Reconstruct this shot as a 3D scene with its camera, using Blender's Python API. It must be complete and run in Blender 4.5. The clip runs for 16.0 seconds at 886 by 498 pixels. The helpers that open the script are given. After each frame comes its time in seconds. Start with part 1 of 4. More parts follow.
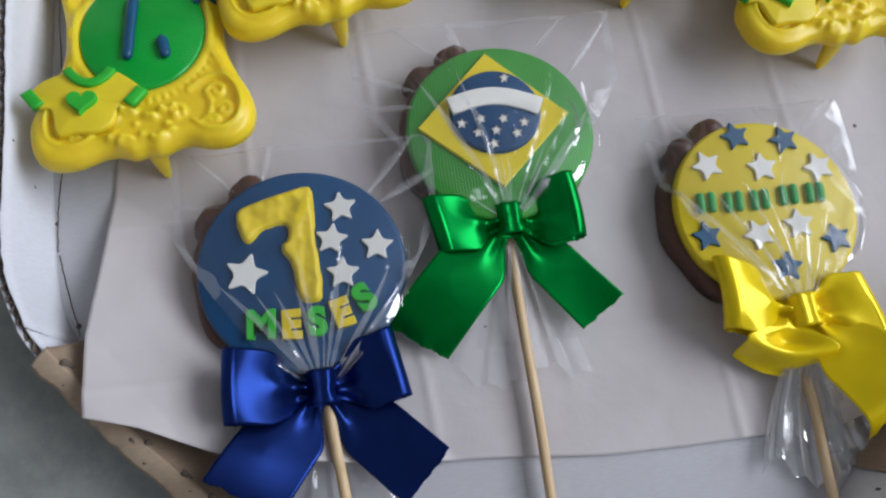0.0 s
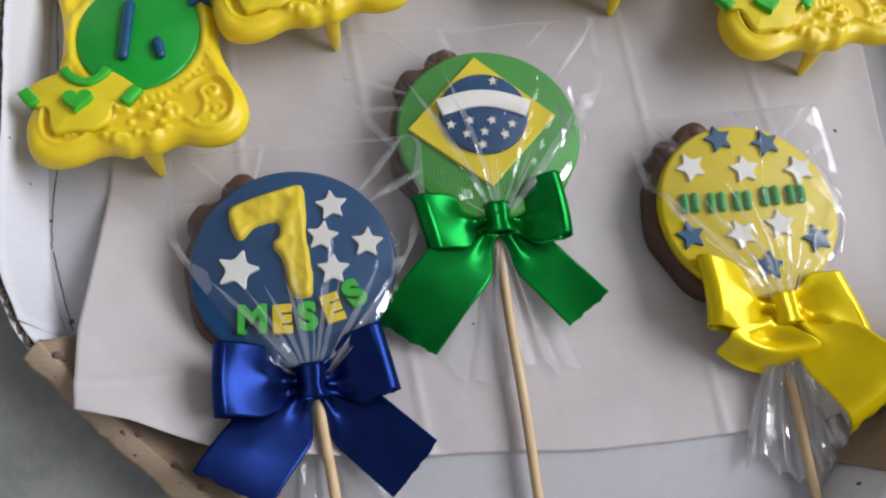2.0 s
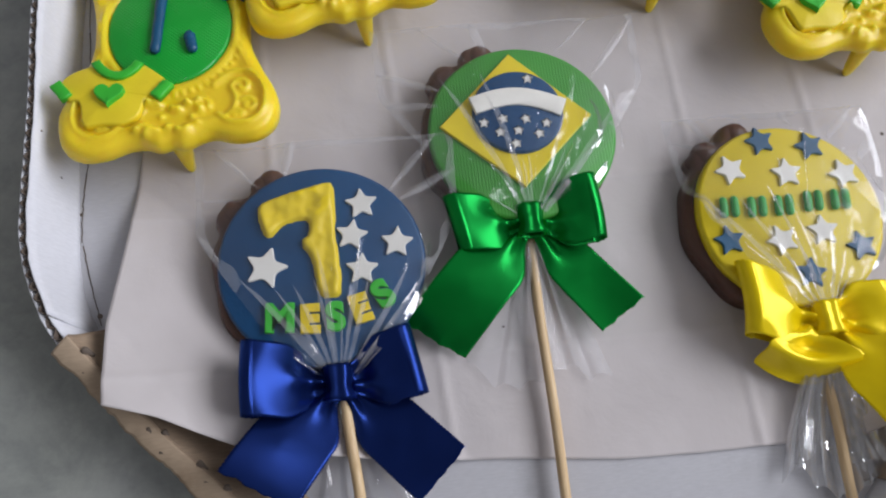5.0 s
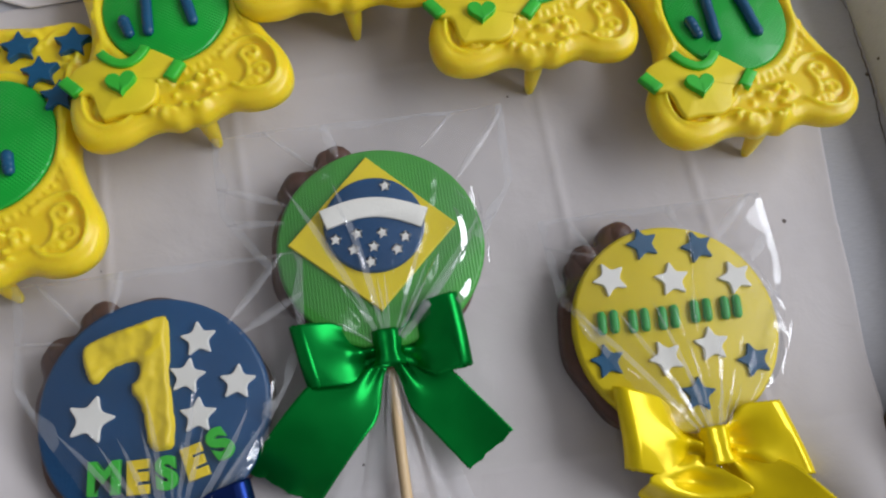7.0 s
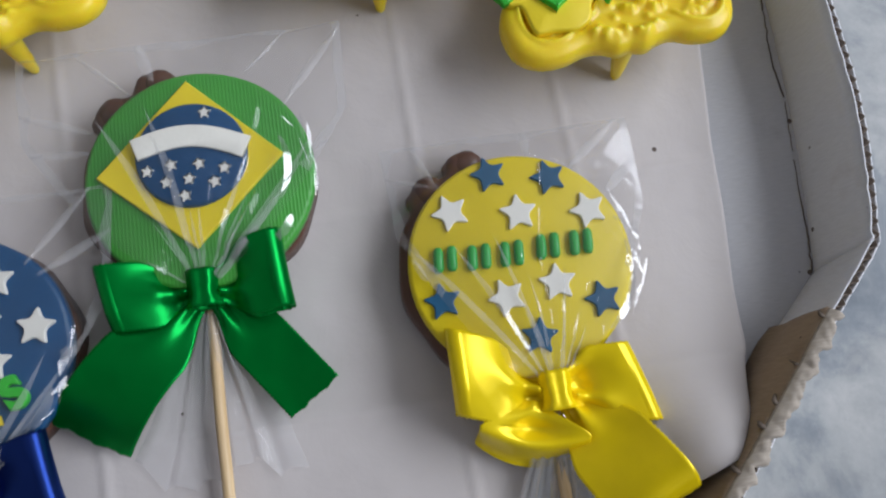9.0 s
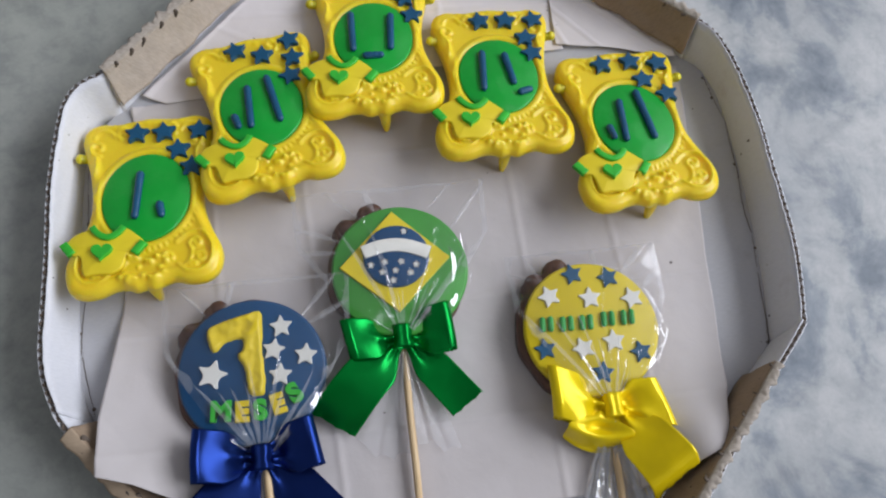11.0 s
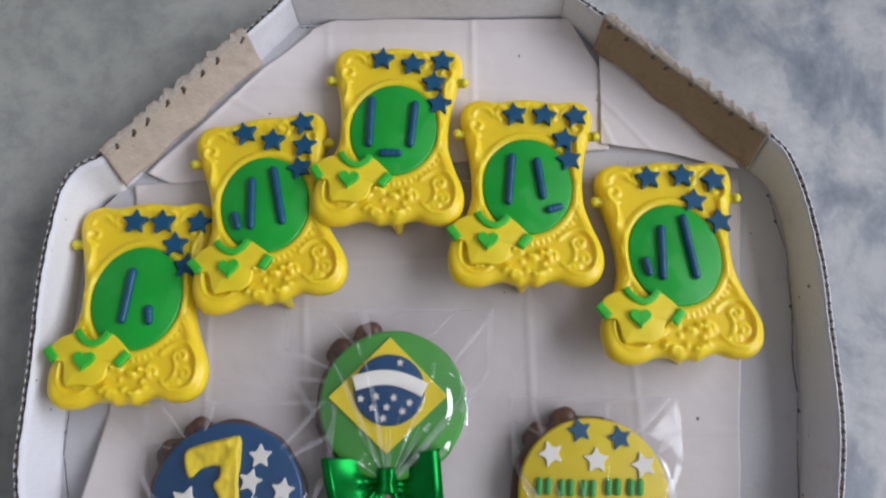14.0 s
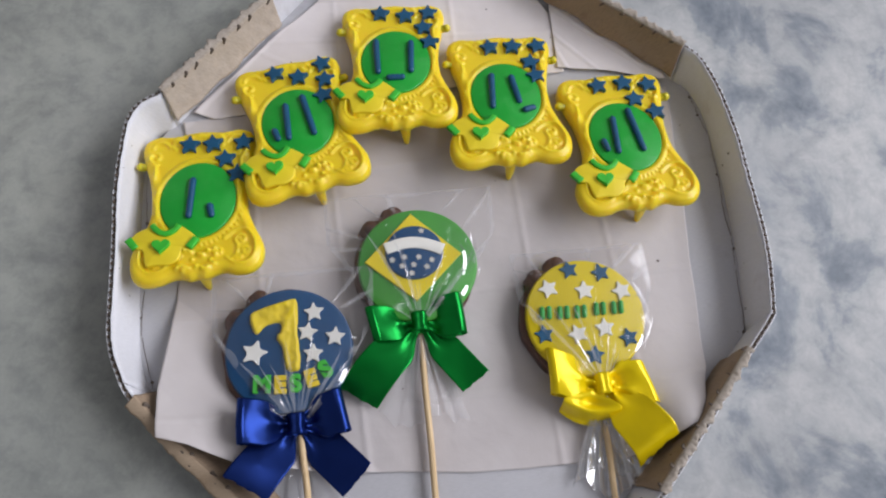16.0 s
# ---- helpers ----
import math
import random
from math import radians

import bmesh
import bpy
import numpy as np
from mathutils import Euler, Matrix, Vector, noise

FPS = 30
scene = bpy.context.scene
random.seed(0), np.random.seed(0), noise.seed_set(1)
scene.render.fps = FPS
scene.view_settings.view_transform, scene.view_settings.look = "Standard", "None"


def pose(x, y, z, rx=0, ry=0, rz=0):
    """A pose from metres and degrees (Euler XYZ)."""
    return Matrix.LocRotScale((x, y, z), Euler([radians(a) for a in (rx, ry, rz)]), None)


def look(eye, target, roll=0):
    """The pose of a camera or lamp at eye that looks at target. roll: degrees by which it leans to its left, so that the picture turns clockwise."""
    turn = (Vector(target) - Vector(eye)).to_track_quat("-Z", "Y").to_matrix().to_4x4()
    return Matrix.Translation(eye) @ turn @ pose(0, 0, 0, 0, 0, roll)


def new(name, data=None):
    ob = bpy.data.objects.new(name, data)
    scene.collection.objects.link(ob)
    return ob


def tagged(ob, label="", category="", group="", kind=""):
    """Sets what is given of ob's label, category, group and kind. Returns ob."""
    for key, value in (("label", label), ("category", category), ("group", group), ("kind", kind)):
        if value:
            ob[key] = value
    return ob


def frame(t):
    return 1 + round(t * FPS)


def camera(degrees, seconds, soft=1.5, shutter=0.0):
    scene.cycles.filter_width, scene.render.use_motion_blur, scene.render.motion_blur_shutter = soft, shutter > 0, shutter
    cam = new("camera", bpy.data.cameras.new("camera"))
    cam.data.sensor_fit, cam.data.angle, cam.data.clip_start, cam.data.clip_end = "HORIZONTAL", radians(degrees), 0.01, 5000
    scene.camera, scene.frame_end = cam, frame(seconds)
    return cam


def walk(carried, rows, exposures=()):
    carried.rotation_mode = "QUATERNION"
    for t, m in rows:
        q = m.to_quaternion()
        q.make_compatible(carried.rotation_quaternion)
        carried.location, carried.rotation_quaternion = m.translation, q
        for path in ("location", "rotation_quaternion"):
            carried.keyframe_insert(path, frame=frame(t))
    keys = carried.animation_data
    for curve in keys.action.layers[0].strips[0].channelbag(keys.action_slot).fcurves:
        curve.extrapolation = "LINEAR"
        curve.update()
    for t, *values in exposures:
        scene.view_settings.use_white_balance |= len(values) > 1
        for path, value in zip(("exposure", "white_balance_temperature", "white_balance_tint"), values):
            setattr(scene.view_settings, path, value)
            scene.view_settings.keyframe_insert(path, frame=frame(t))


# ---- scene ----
cam = camera(60.22, 16.0, soft=2.1, shutter=0.4)
PATH = [
    (0, (-0.0655, -0.1187, 0.2466), (-0.0280, -0.0201, -0.0871), 13.33),
    (0.5, (-0.0717, -0.1234, 0.2417), (-0.0355, -0.0266, -0.0927), 13.98),
    (1, (-0.0754, -0.1235, 0.2456), (-0.0353, -0.0254, -0.0879), 15.71),
    (1.5, (-0.0677, -0.1272, 0.2485), (-0.0254, -0.0234, -0.0831), 14.82),
    (2, (-0.0655, -0.1263, 0.2488), (-0.0238, -0.0203, -0.0822), 14.18),
    (2.5, (-0.0642, -0.1234, 0.2482), (-0.0239, -0.0189, -0.0834), 14.09),
    (3, (-0.0648, -0.1224, 0.2467), (-0.0250, -0.0168, -0.0846), 13.80),
    (3.2, (-0.0669, -0.1197, 0.2456), (-0.0230, -0.0166, -0.0860), 15.90),
    (5.3, (-0.0659, -0.1228, 0.2449), (-0.0371, -0.0180, -0.0878), 9.44),
    (5.5, (-0.0607, -0.1192, 0.2432), (-0.0287, -0.0184, -0.0905), 11.05),
    (6, (-0.0356, -0.0964, 0.2422), (0.0028, 0.0048, -0.0907), 11.21),
    (6.5, (-0.0238, -0.0884, 0.2359), (0.0075, 0.0052, -0.0999), 10.29),
    (7, (-0.0160, -0.0814, 0.2381), (0.0138, 0.0173, -0.0964), 8.47),
    (7.5, (-0.0033, -0.0865, 0.2326), (0.0294, 0.0017, -0.1045), 10.50),
    (8, (0.0130, -0.0861, 0.2197), (0.0497, -0.0033, -0.1183), 13.64),
    (8.5, (0.0275, -0.0826, 0.2197), (0.0560, -0.0015, -0.1196), 9.40),
    (9, (0.0326, -0.0884, 0.2207), (0.0594, -0.0116, -0.1198), 10.35),
    (9.5, (0.0210, -0.1037, 0.2447), (0.0354, -0.0206, -0.0950), 3.73),
    (10, (-0.0139, -0.1134, 0.2958), (0.0125, -0.0112, -0.0379), 8.44),
    (10.2, (-0.0221, -0.1106, 0.3126), (0.0100, -0.0077, -0.0203), 10.72),
    (12.3, (-0.0277, -0.1480, 0.3657), (-0.0088, -0.0071, 0.0459), 2.70),
    (12.5, (-0.0252, -0.1187, 0.3601), (-0.0175, 0.0024, 0.0318), -0.32),
    (13, (-0.0075, -0.0427, 0.3253), (-0.0093, 0.0426, -0.0142), 0.17),
    (13.5, (0.0109, -0.0145, 0.3367), (0.0111, 0.0738, -0.0020), 0.62),
    (14, (0.0156, -0.0263, 0.3496), (0.0071, 0.0579, 0.0100), -6.15),
    (14.5, (-0.0018, -0.0745, 0.3639), (0.0101, 0.0248, 0.0285), 4.13),
    (15, (-0.0167, -0.1202, 0.3832), (-0.0051, -0.0086, 0.0517), 0.88),
    (15.5, (-0.0228, -0.1415, 0.3897), (-0.0053, -0.0222, 0.0612), 3.10),
    (16, (-0.0288, -0.1492, 0.3969), (-0.0044, -0.0253, 0.0704), 5.28),
]
walk(cam, [(t, look(eye, target, roll)) for t, eye, target, roll in PATH],
     exposures=[(0.0, -0.40, 6120, 7), (1.0, -0.30, 6380, 7), (1.5, -0.27, 6430, 8), (3.0, -0.24, 6500, 9), (5.5, -0.36, 6400, 9), (6.5, -0.40, 6400, 8), (8.0, -0.44, 6300, 6), (9.0, -0.38, 6250, 6),
                (10.0, -0.30, 6250, 7), (12.5, -0.35, 6350, 8), (13.0, -0.46, 6350, 13), (13.5, -0.43, 6300, 12), (15.0, -0.31, 6400, 9), (16.0, -0.27, 6500, 10)])

# ---- light: a daylight window in the east wall, a pale room around ----
scene.view_settings.exposure = 0.0
world = bpy.data.worlds.new("world")
scene.world = world
world.use_nodes = True
wn = world.node_tree.nodes
sky = wn.new("ShaderNodeTexSky")
sky.sky_type, sky.sun_disc = "NISHITA", False
sky.sun_elevation, sky.sun_rotation = radians(50), radians(60)
world.node_tree.links.new(sky.outputs[0], wn["Background"].inputs[0])
wn["Background"].inputs[1].default_value = 0.08

WIN_X, WIN_Y, WIN_Z = 1.7, 0.10, 1.42      # middle of the window opening
WIN_W, WIN_H = 2.30, 1.30
lamp = bpy.data.lights.new("window_daylight", "AREA")
lamp.shape, lamp.size, lamp.size_y = "RECTANGLE", WIN_W, WIN_H
lamp.energy, lamp.color = 84.0, (0.935, 0.94, 1.0)
lamp_ob = new("window_daylight", lamp)
lamp_ob.matrix_world = look((WIN_X, WIN_Y, WIN_Z), (0.0, WIN_Y, WIN_Z))

# ---- materials ----
def node_mat(name, rough=0.5, metal=0.0, spec=0.5):
    m = bpy.data.materials.new(name)
    m.use_nodes = True
    p = m.node_tree.nodes["Principled BSDF"]
    p.inputs["Roughness"].default_value = rough
    p.inputs["Metallic"].default_value = metal
    p.inputs["Specular IOR Level"].default_value = spec
    return m, m.node_tree, p


def coords(nt, scale=(1, 1, 1), kind="Object"):
    tc, mp = nt.nodes.new("ShaderNodeTexCoord"), nt.nodes.new("ShaderNodeMapping")
    mp.inputs["Scale"].default_value = scale
    nt.links.new(tc.outputs[kind], mp.inputs[0])
    return mp.outputs[0]


def noise_node(nt, vec, scale, detail=4.0, rough=0.55, warp=0.0):
    n = nt.nodes.new("ShaderNodeTexNoise")
    n.inputs["Scale"].default_value, n.inputs["Detail"].default_value = scale, detail
    n.inputs["Roughness"].default_value, n.inputs["Distortion"].default_value = rough, warp
    nt.links.new(vec, n.inputs["Vector"])
    return n.outputs["Fac"]


def ramp(nt, fac, stops):
    r = nt.nodes.new("ShaderNodeValToRGB")
    els = r.color_ramp.elements
    els[0].position, els[0].color = stops[0][0], (*stops[0][1], 1)
    els[1].position, els[1].color = stops[-1][0], (*stops[-1][1], 1)
    for pos, col in stops[1:-1]:
        e = els.new(pos)
        e.color = (*col, 1)
    nt.links.new(fac, r.inputs[0])
    return r.outputs[0]


def mixed(nt, fac, a, b, mode="MIX"):
    n = nt.nodes.new("ShaderNodeMix")
    n.data_type, n.blend_type = "RGBA", mode
    if isinstance(fac, float):
        n.inputs[0].default_value = fac
    else:
        nt.links.new(fac, n.inputs[0])
    for sock, v in ((n.inputs[6], a), (n.inputs[7], b)):
        if isinstance(v, tuple):
            sock.default_value = (*v, 1)
        else:
            nt.links.new(v, sock)
    return n.outputs[2]


def bump(nt, p, height, strength, dist):
    b = nt.nodes.new("ShaderNodeBump")
    b.inputs["Strength"].default_value, b.inputs["Distance"].default_value = strength, dist
    nt.links.new(height, b.inputs["Height"])
    nt.links.new(b.outputs[0], p.inputs["Normal"])
    return b


def plain(name, col, rough, vary=0.12, scale=60.0, bump_d=0.0002, spec=0.5, sss=0.0, fine=900.0):
    """A painted, moulded or rolled surface: broad mottling and fine grain."""
    m, nt, p = node_mat(name, rough, 0.0, spec)
    v = coords(nt)
    big, small = noise_node(nt, v, scale, 3.0), noise_node(nt, v, fine, 2.0)
    lo, hi = tuple(c * (1 - vary) for c in col), tuple(min(1.0, c * (1 + vary)) for c in col)
    c = ramp(nt, big, [(0.3, lo), (0.7, hi)])
    nt.links.new(c, p.inputs["Base Color"])
    rr = ramp(nt, small, [(0.3, (rough * 0.8,) * 3), (0.7, (min(1, rough * 1.2),) * 3)])
    nt.links.new(rr, p.inputs["Roughness"])
    bump(nt, p, small, 0.35, bump_d)
    if sss:
        p.inputs["Subsurface Weight"].default_value = sss
        p.inputs["Subsurface Radius"].default_value = (0.006, 0.005, 0.0015)
        p.inputs["Subsurface Scale"].default_value = 0.8
    return m


def ribbed(name, col, rough, lines=420.0, depth=0.1, relief=0.3):
    """Rolled sugar paste with a fine pressed rib."""
    m, nt, p = node_mat(name, rough)
    v = coords(nt)
    w = nt.nodes.new("ShaderNodeTexWave")
    w.bands_direction = "X"
    w.inputs["Scale"].default_value, w.inputs["Distortion"].default_value = lines, 1.2
    nt.links.new(v, w.inputs["Vector"])
    big = noise_node(nt, v, 45.0, 3.0)
    c = ramp(nt, big, [(0.3, tuple(x * 0.85 for x in col)), (0.7, tuple(min(1, x * 1.12) for x in col))])
    c2 = mixed(nt, w.outputs["Fac"], mixed(nt, depth, c, (0.0, 0.02, 0.0)), c)
    nt.links.new(c2, p.inputs["Base Color"])
    bump(nt, p, w.outputs["Fac"], relief, 0.00025)
    return m


def dotted(name, col, rough, lines=444.0):
    """Rolled sugar paste embossed with a fine staggered grid of dots, worn smooth in places."""
    m, nt, p = node_mat(name, rough)
    waves = []
    for flip in (1, -1):
        w = nt.nodes.new("ShaderNodeTexWave")
        w.bands_direction = "DIAGONAL"
        w.inputs["Scale"].default_value, w.inputs["Distortion"].default_value = lines, 0.6
        nt.links.new(coords(nt, (flip, 1, 0)), w.inputs["Vector"])
        waves.append(w.outputs["Fac"])
    v = coords(nt)
    big = noise_node(nt, v, 45.0, 3.0)
    dots = mixed(nt, 1.0, waves[0], waves[1], "MULTIPLY")
    worn = mixed(nt, ramp(nt, noise_node(nt, v, 90.0, 2.0), [(0.42, (0.2,) * 3), (0.58, (1, 1, 1))]), (0.3, 0.3, 0.3), dots)
    c = ramp(nt, big, [(0.3, tuple(x * 0.88 for x in col)), (0.7, tuple(min(1, x * 1.12) for x in col))])
    nt.links.new(c, p.inputs["Base Color"])
    bump(nt, p, worn, 0.55, 0.00035)
    return m


def satin(name, col, glow, metal=0.75, rough=0.26):
    """Satin ribbon: a smooth weave with fine threads across it."""
    m, nt, p = node_mat(name, rough, metal, 0.4)
    v = coords(nt)
    th = nt.nodes.new("ShaderNodeTexWave")
    th.bands_direction = "DIAGONAL"
    th.inputs["Scale"].default_value, th.inputs["Distortion"].default_value = 700.0, 1.5
    nt.links.new(v, th.inputs["Vector"])
    big, fine = noise_node(nt, v, 70.0, 2.0), noise_node(nt, coords(nt, (1, 6, 1)), 1500.0, 2.0)
    c = ramp(nt, big, [(0.3, tuple(x * 0.9 for x in col)), (0.7, tuple(min(1, x * 1.1) for x in col))])
    c = mixed(nt, 0.12, c, ramp(nt, fine, [(0.3, (0.7, 0.7, 0.7)), (0.7, (1, 1, 1))]), "MULTIPLY")
    nt.links.new(c, p.inputs["Base Color"])
    rr = ramp(nt, fine, [(0.3, (rough * 0.95,) * 3), (0.7, (rough * 1.06,) * 3)])
    nt.links.new(rr, p.inputs["Roughness"])
    p.inputs["Specular Tint"].default_value = (*glow, 1)
    p.inputs["Anisotropic"].default_value = 0.4
    bump(nt, p, th.outputs["Fac"], 0.06, 0.0001)
    return m


def film_mat(name, milk, shine=(0.030, 0.16), crease=0.10):
    """Thin clear cellophane."""
    m = bpy.data.materials.new(name)
    m.use_nodes = True
    nt = m.node_tree
    nt.nodes.remove(nt.nodes["Principled BSDF"])
    out = nt.nodes["Material Output"]
    clear, gloss, pale = (nt.nodes.new("ShaderNodeBsdfTransparent"), nt.nodes.new("ShaderNodeBsdfGlossy"), nt.nodes.new("ShaderNodeBsdfDiffuse"))
    clear.inputs[0].default_value = (0.975, 0.975, 0.98, 1)
    gloss.inputs["Roughness"].default_value = 0.10
    pale.inputs[0].default_value = (0.85, 0.85, 0.87, 1)
    fr = nt.nodes.new("ShaderNodeLayerWeight")
    fr.inputs["Blend"].default_value = 0.25
    v = coords(nt)
    crinkle = noise_node(nt, v, 70.0, 2.0, 0.5, 0.8)
    b = nt.nodes.new("ShaderNodeBump")
    b.inputs["Strength"].default_value, b.inputs["Distance"].default_value = crease, 0.0010
    nt.links.new(crinkle, b.inputs["Height"])
    for n in (gloss, fr):
        nt.links.new(b.outputs[0], n.inputs["Normal"])
    m1, m2 = nt.nodes.new("ShaderNodeMixShader"), nt.nodes.new("ShaderNodeMixShader")
    m1.inputs[0].default_value = milk
    nt.links.new(clear.outputs[0], m1.inputs[1])
    nt.links.new(pale.outputs[0], m1.inputs[2])
    amount = nt.nodes.new("ShaderNodeMapRange")
    amount.inputs["To Min"].default_value, amount.inputs["To Max"].default_value = shine
    nt.links.new(fr.outputs["Facing"], amount.inputs["Value"])
    nt.links.new(amount.outputs[0], m2.inputs[0])
    nt.links.new(m1.outputs[0], m2.inputs[1])
    nt.links.new(gloss.outputs[0], m2.inputs[2])
    nt.links.new(m2.outputs[0], out.inputs["Surface"])
    return m


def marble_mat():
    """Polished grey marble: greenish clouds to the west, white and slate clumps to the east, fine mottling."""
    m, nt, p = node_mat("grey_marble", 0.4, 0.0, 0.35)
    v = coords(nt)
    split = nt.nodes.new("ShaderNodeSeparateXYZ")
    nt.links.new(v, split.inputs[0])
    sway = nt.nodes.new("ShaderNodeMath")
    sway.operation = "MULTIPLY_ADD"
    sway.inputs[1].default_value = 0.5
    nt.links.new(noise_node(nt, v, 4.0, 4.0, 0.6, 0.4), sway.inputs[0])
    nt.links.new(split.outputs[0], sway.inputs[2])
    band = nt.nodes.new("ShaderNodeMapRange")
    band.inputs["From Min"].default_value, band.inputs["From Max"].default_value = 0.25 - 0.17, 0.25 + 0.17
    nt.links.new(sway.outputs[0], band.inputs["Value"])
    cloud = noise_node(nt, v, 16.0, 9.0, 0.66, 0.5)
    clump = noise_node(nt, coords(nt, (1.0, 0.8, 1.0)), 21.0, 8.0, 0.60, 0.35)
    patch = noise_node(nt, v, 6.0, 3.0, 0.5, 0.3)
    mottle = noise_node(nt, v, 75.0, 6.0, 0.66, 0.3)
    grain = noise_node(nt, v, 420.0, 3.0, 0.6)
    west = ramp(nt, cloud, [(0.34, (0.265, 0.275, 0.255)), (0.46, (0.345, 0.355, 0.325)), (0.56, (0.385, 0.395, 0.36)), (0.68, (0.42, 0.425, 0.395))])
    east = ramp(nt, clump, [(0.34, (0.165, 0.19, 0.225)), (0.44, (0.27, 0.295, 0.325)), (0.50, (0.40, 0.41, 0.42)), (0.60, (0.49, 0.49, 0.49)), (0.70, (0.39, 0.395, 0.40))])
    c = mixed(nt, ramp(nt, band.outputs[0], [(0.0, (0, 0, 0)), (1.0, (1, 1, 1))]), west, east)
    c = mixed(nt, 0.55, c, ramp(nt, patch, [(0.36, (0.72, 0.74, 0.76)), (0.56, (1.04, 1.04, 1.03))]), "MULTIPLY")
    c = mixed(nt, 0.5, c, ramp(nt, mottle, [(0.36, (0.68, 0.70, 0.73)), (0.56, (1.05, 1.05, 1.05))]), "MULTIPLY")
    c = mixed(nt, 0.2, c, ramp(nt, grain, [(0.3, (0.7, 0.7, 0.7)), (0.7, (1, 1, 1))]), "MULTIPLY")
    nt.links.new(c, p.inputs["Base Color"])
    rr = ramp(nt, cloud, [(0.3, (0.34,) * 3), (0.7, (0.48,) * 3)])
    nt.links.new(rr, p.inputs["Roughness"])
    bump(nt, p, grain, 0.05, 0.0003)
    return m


def card_mat(name, col, stain, dots=True, fibre=0.10):
    """Coated or raw cardboard with fibres, scuffs and a few specks."""
    m, nt, p = node_mat(name, 0.72, 0.0, 0.25)
    v = coords(nt)
    big, mid = noise_node(nt, v, 9.0, 4.0), noise_node(nt, v, 60.0, 5.0, 0.6)
    fib = noise_node(nt, coords(nt, (1, 7, 1)), 300.0, 3.0, 0.6)
    c = ramp(nt, big, [(0.3, tuple(x * 0.93 for x in col)), (0.7, col)])
    c = mixed(nt, 0.5, c, ramp(nt, mid, [(0.28, stain), (0.40, (1, 1, 1))]), "MULTIPLY")
    c = mixed(nt, 1.0, c, ramp(nt, fib, [(0.3, (1 - fibre,) * 3), (0.7, (1, 1, 1))]), "MULTIPLY")
    if dots:
        d = noise_node(nt, v, 330.0, 0.0, 0.5)
        c = mixed(nt, 1.0, c, ramp(nt, d, [(0.115, (0.15, 0.13, 0.12)), (0.13, (1, 1, 1))]), "MULTIPLY")
    nt.links.new(c, p.inputs["Base Color"])
    bump(nt, p, mid, 0.25, 0.0006)
    return m


def paper_mat(name, gain):
    m, nt, p = node_mat(name, 0.62, 0.0, 0.3)
    v = coords(nt)
    big, fine = noise_node(nt, v, 14.0, 4.0, 0.6, 0.5), noise_node(nt, v, 700.0, 3.0)
    c = ramp(nt, big, [(0.3, tuple(x * gain for x in (0.57, 0.525, 0.52))), (0.7, tuple(x * gain for x in (0.65, 0.605, 0.60)))])
    specks = noise_node(nt, v, 300.0, 0.0, 0.5)
    c = mixed(nt, 1.0, c, ramp(nt, specks, [(0.100, (0.2, 0.17, 0.15)), (0.112, (1, 1, 1))]), "MULTIPLY")
    nt.links.new(c, p.inputs["Base Color"])
    bump(nt, p, noise_node(nt, v, 55.0, 5.0, 0.6, 0.4), 0.3, 0.0012)
    return m


def wood_mat():
    m, nt, p = node_mat("pale_bamboo", 0.5, 0.0, 0.35)
    v = coords(nt, (1, 0.03, 1))
    g = noise_node(nt, v, 900.0, 5.0, 0.6)
    b = noise_node(nt, coords(nt), 40.0, 3.0)
    c = ramp(nt, g, [(0.3, (0.54, 0.37, 0.19)), (0.55, (0.68, 0.50, 0.29)), (0.75, (0.77, 0.61, 0.40))])
    c = mixed(nt, 0.4, c, ramp(nt, b, [(0.3, (0.75, 0.68, 0.6)), (0.7, (1, 1, 1))]), "MULTIPLY")
    nt.links.new(c, p.inputs["Base Color"])
    bump(nt, p, g, 0.2, 0.0002)
    return m


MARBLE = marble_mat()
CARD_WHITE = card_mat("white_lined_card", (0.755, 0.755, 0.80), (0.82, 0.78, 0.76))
# floor lining, about a third darker than the wall lining above
CARD_FLOOR = card_mat("darker_lining_card", (0.525, 0.52, 0.545), (0.80, 0.79, 0.78))
KRAFT = card_mat("raw_kraft_card", (0.36, 0.265, 0.185), (0.72, 0.68, 0.62), True, 0.22)
PALE_KRAFT = card_mat("pale_kraft_card", (0.52, 0.44, 0.365), (0.78, 0.72, 0.66), True, 0.22)
BENT_KRAFT = card_mat("light_bent_kraft", (0.44, 0.335, 0.235), (0.78, 0.72, 0.66), True, 0.16)
TORN = card_mat("pale_torn_card", (0.46, 0.40, 0.34), (0.75, 0.70, 0.64), False, 0.25)
FLUTE = card_mat("corrugated_fluting", (0.16, 0.125, 0.10), (0.5, 0.45, 0.4), False, 0.3)
PAPER = paper_mat("thin_grey_white_paper", 0.91)
WHITE_PAPER = paper_mat("doubled_white_paper", 1.17)
YELLOW = plain("yellow_moulded_candy", (0.87, 0.645, 0.020), 0.34, 0.05, 35.0, 0.00015, 0.5, 0.75)
GREEN_PASTE = dotted("green_sugar_paste", (0.010, 0.36, 0.034), 0.30)
LIME = plain("bright_green_paste", (0.045, 0.48, 0.035), 0.42, 0.10, 120.0)
LEAF = plain("leaf_green_paste", (0.025, 0.34, 0.05), 0.42, 0.10, 120.0)
BLUE_PASTE = plain("blue_sugar_paste", (0.006, 0.078, 0.168), 0.42, 0.12, 120.0, 0.0002)
NAVY_DISC = plain("blue_disc_paste", (0.005, 0.060, 0.165), 0.42, 0.14, 40.0, 0.0003)
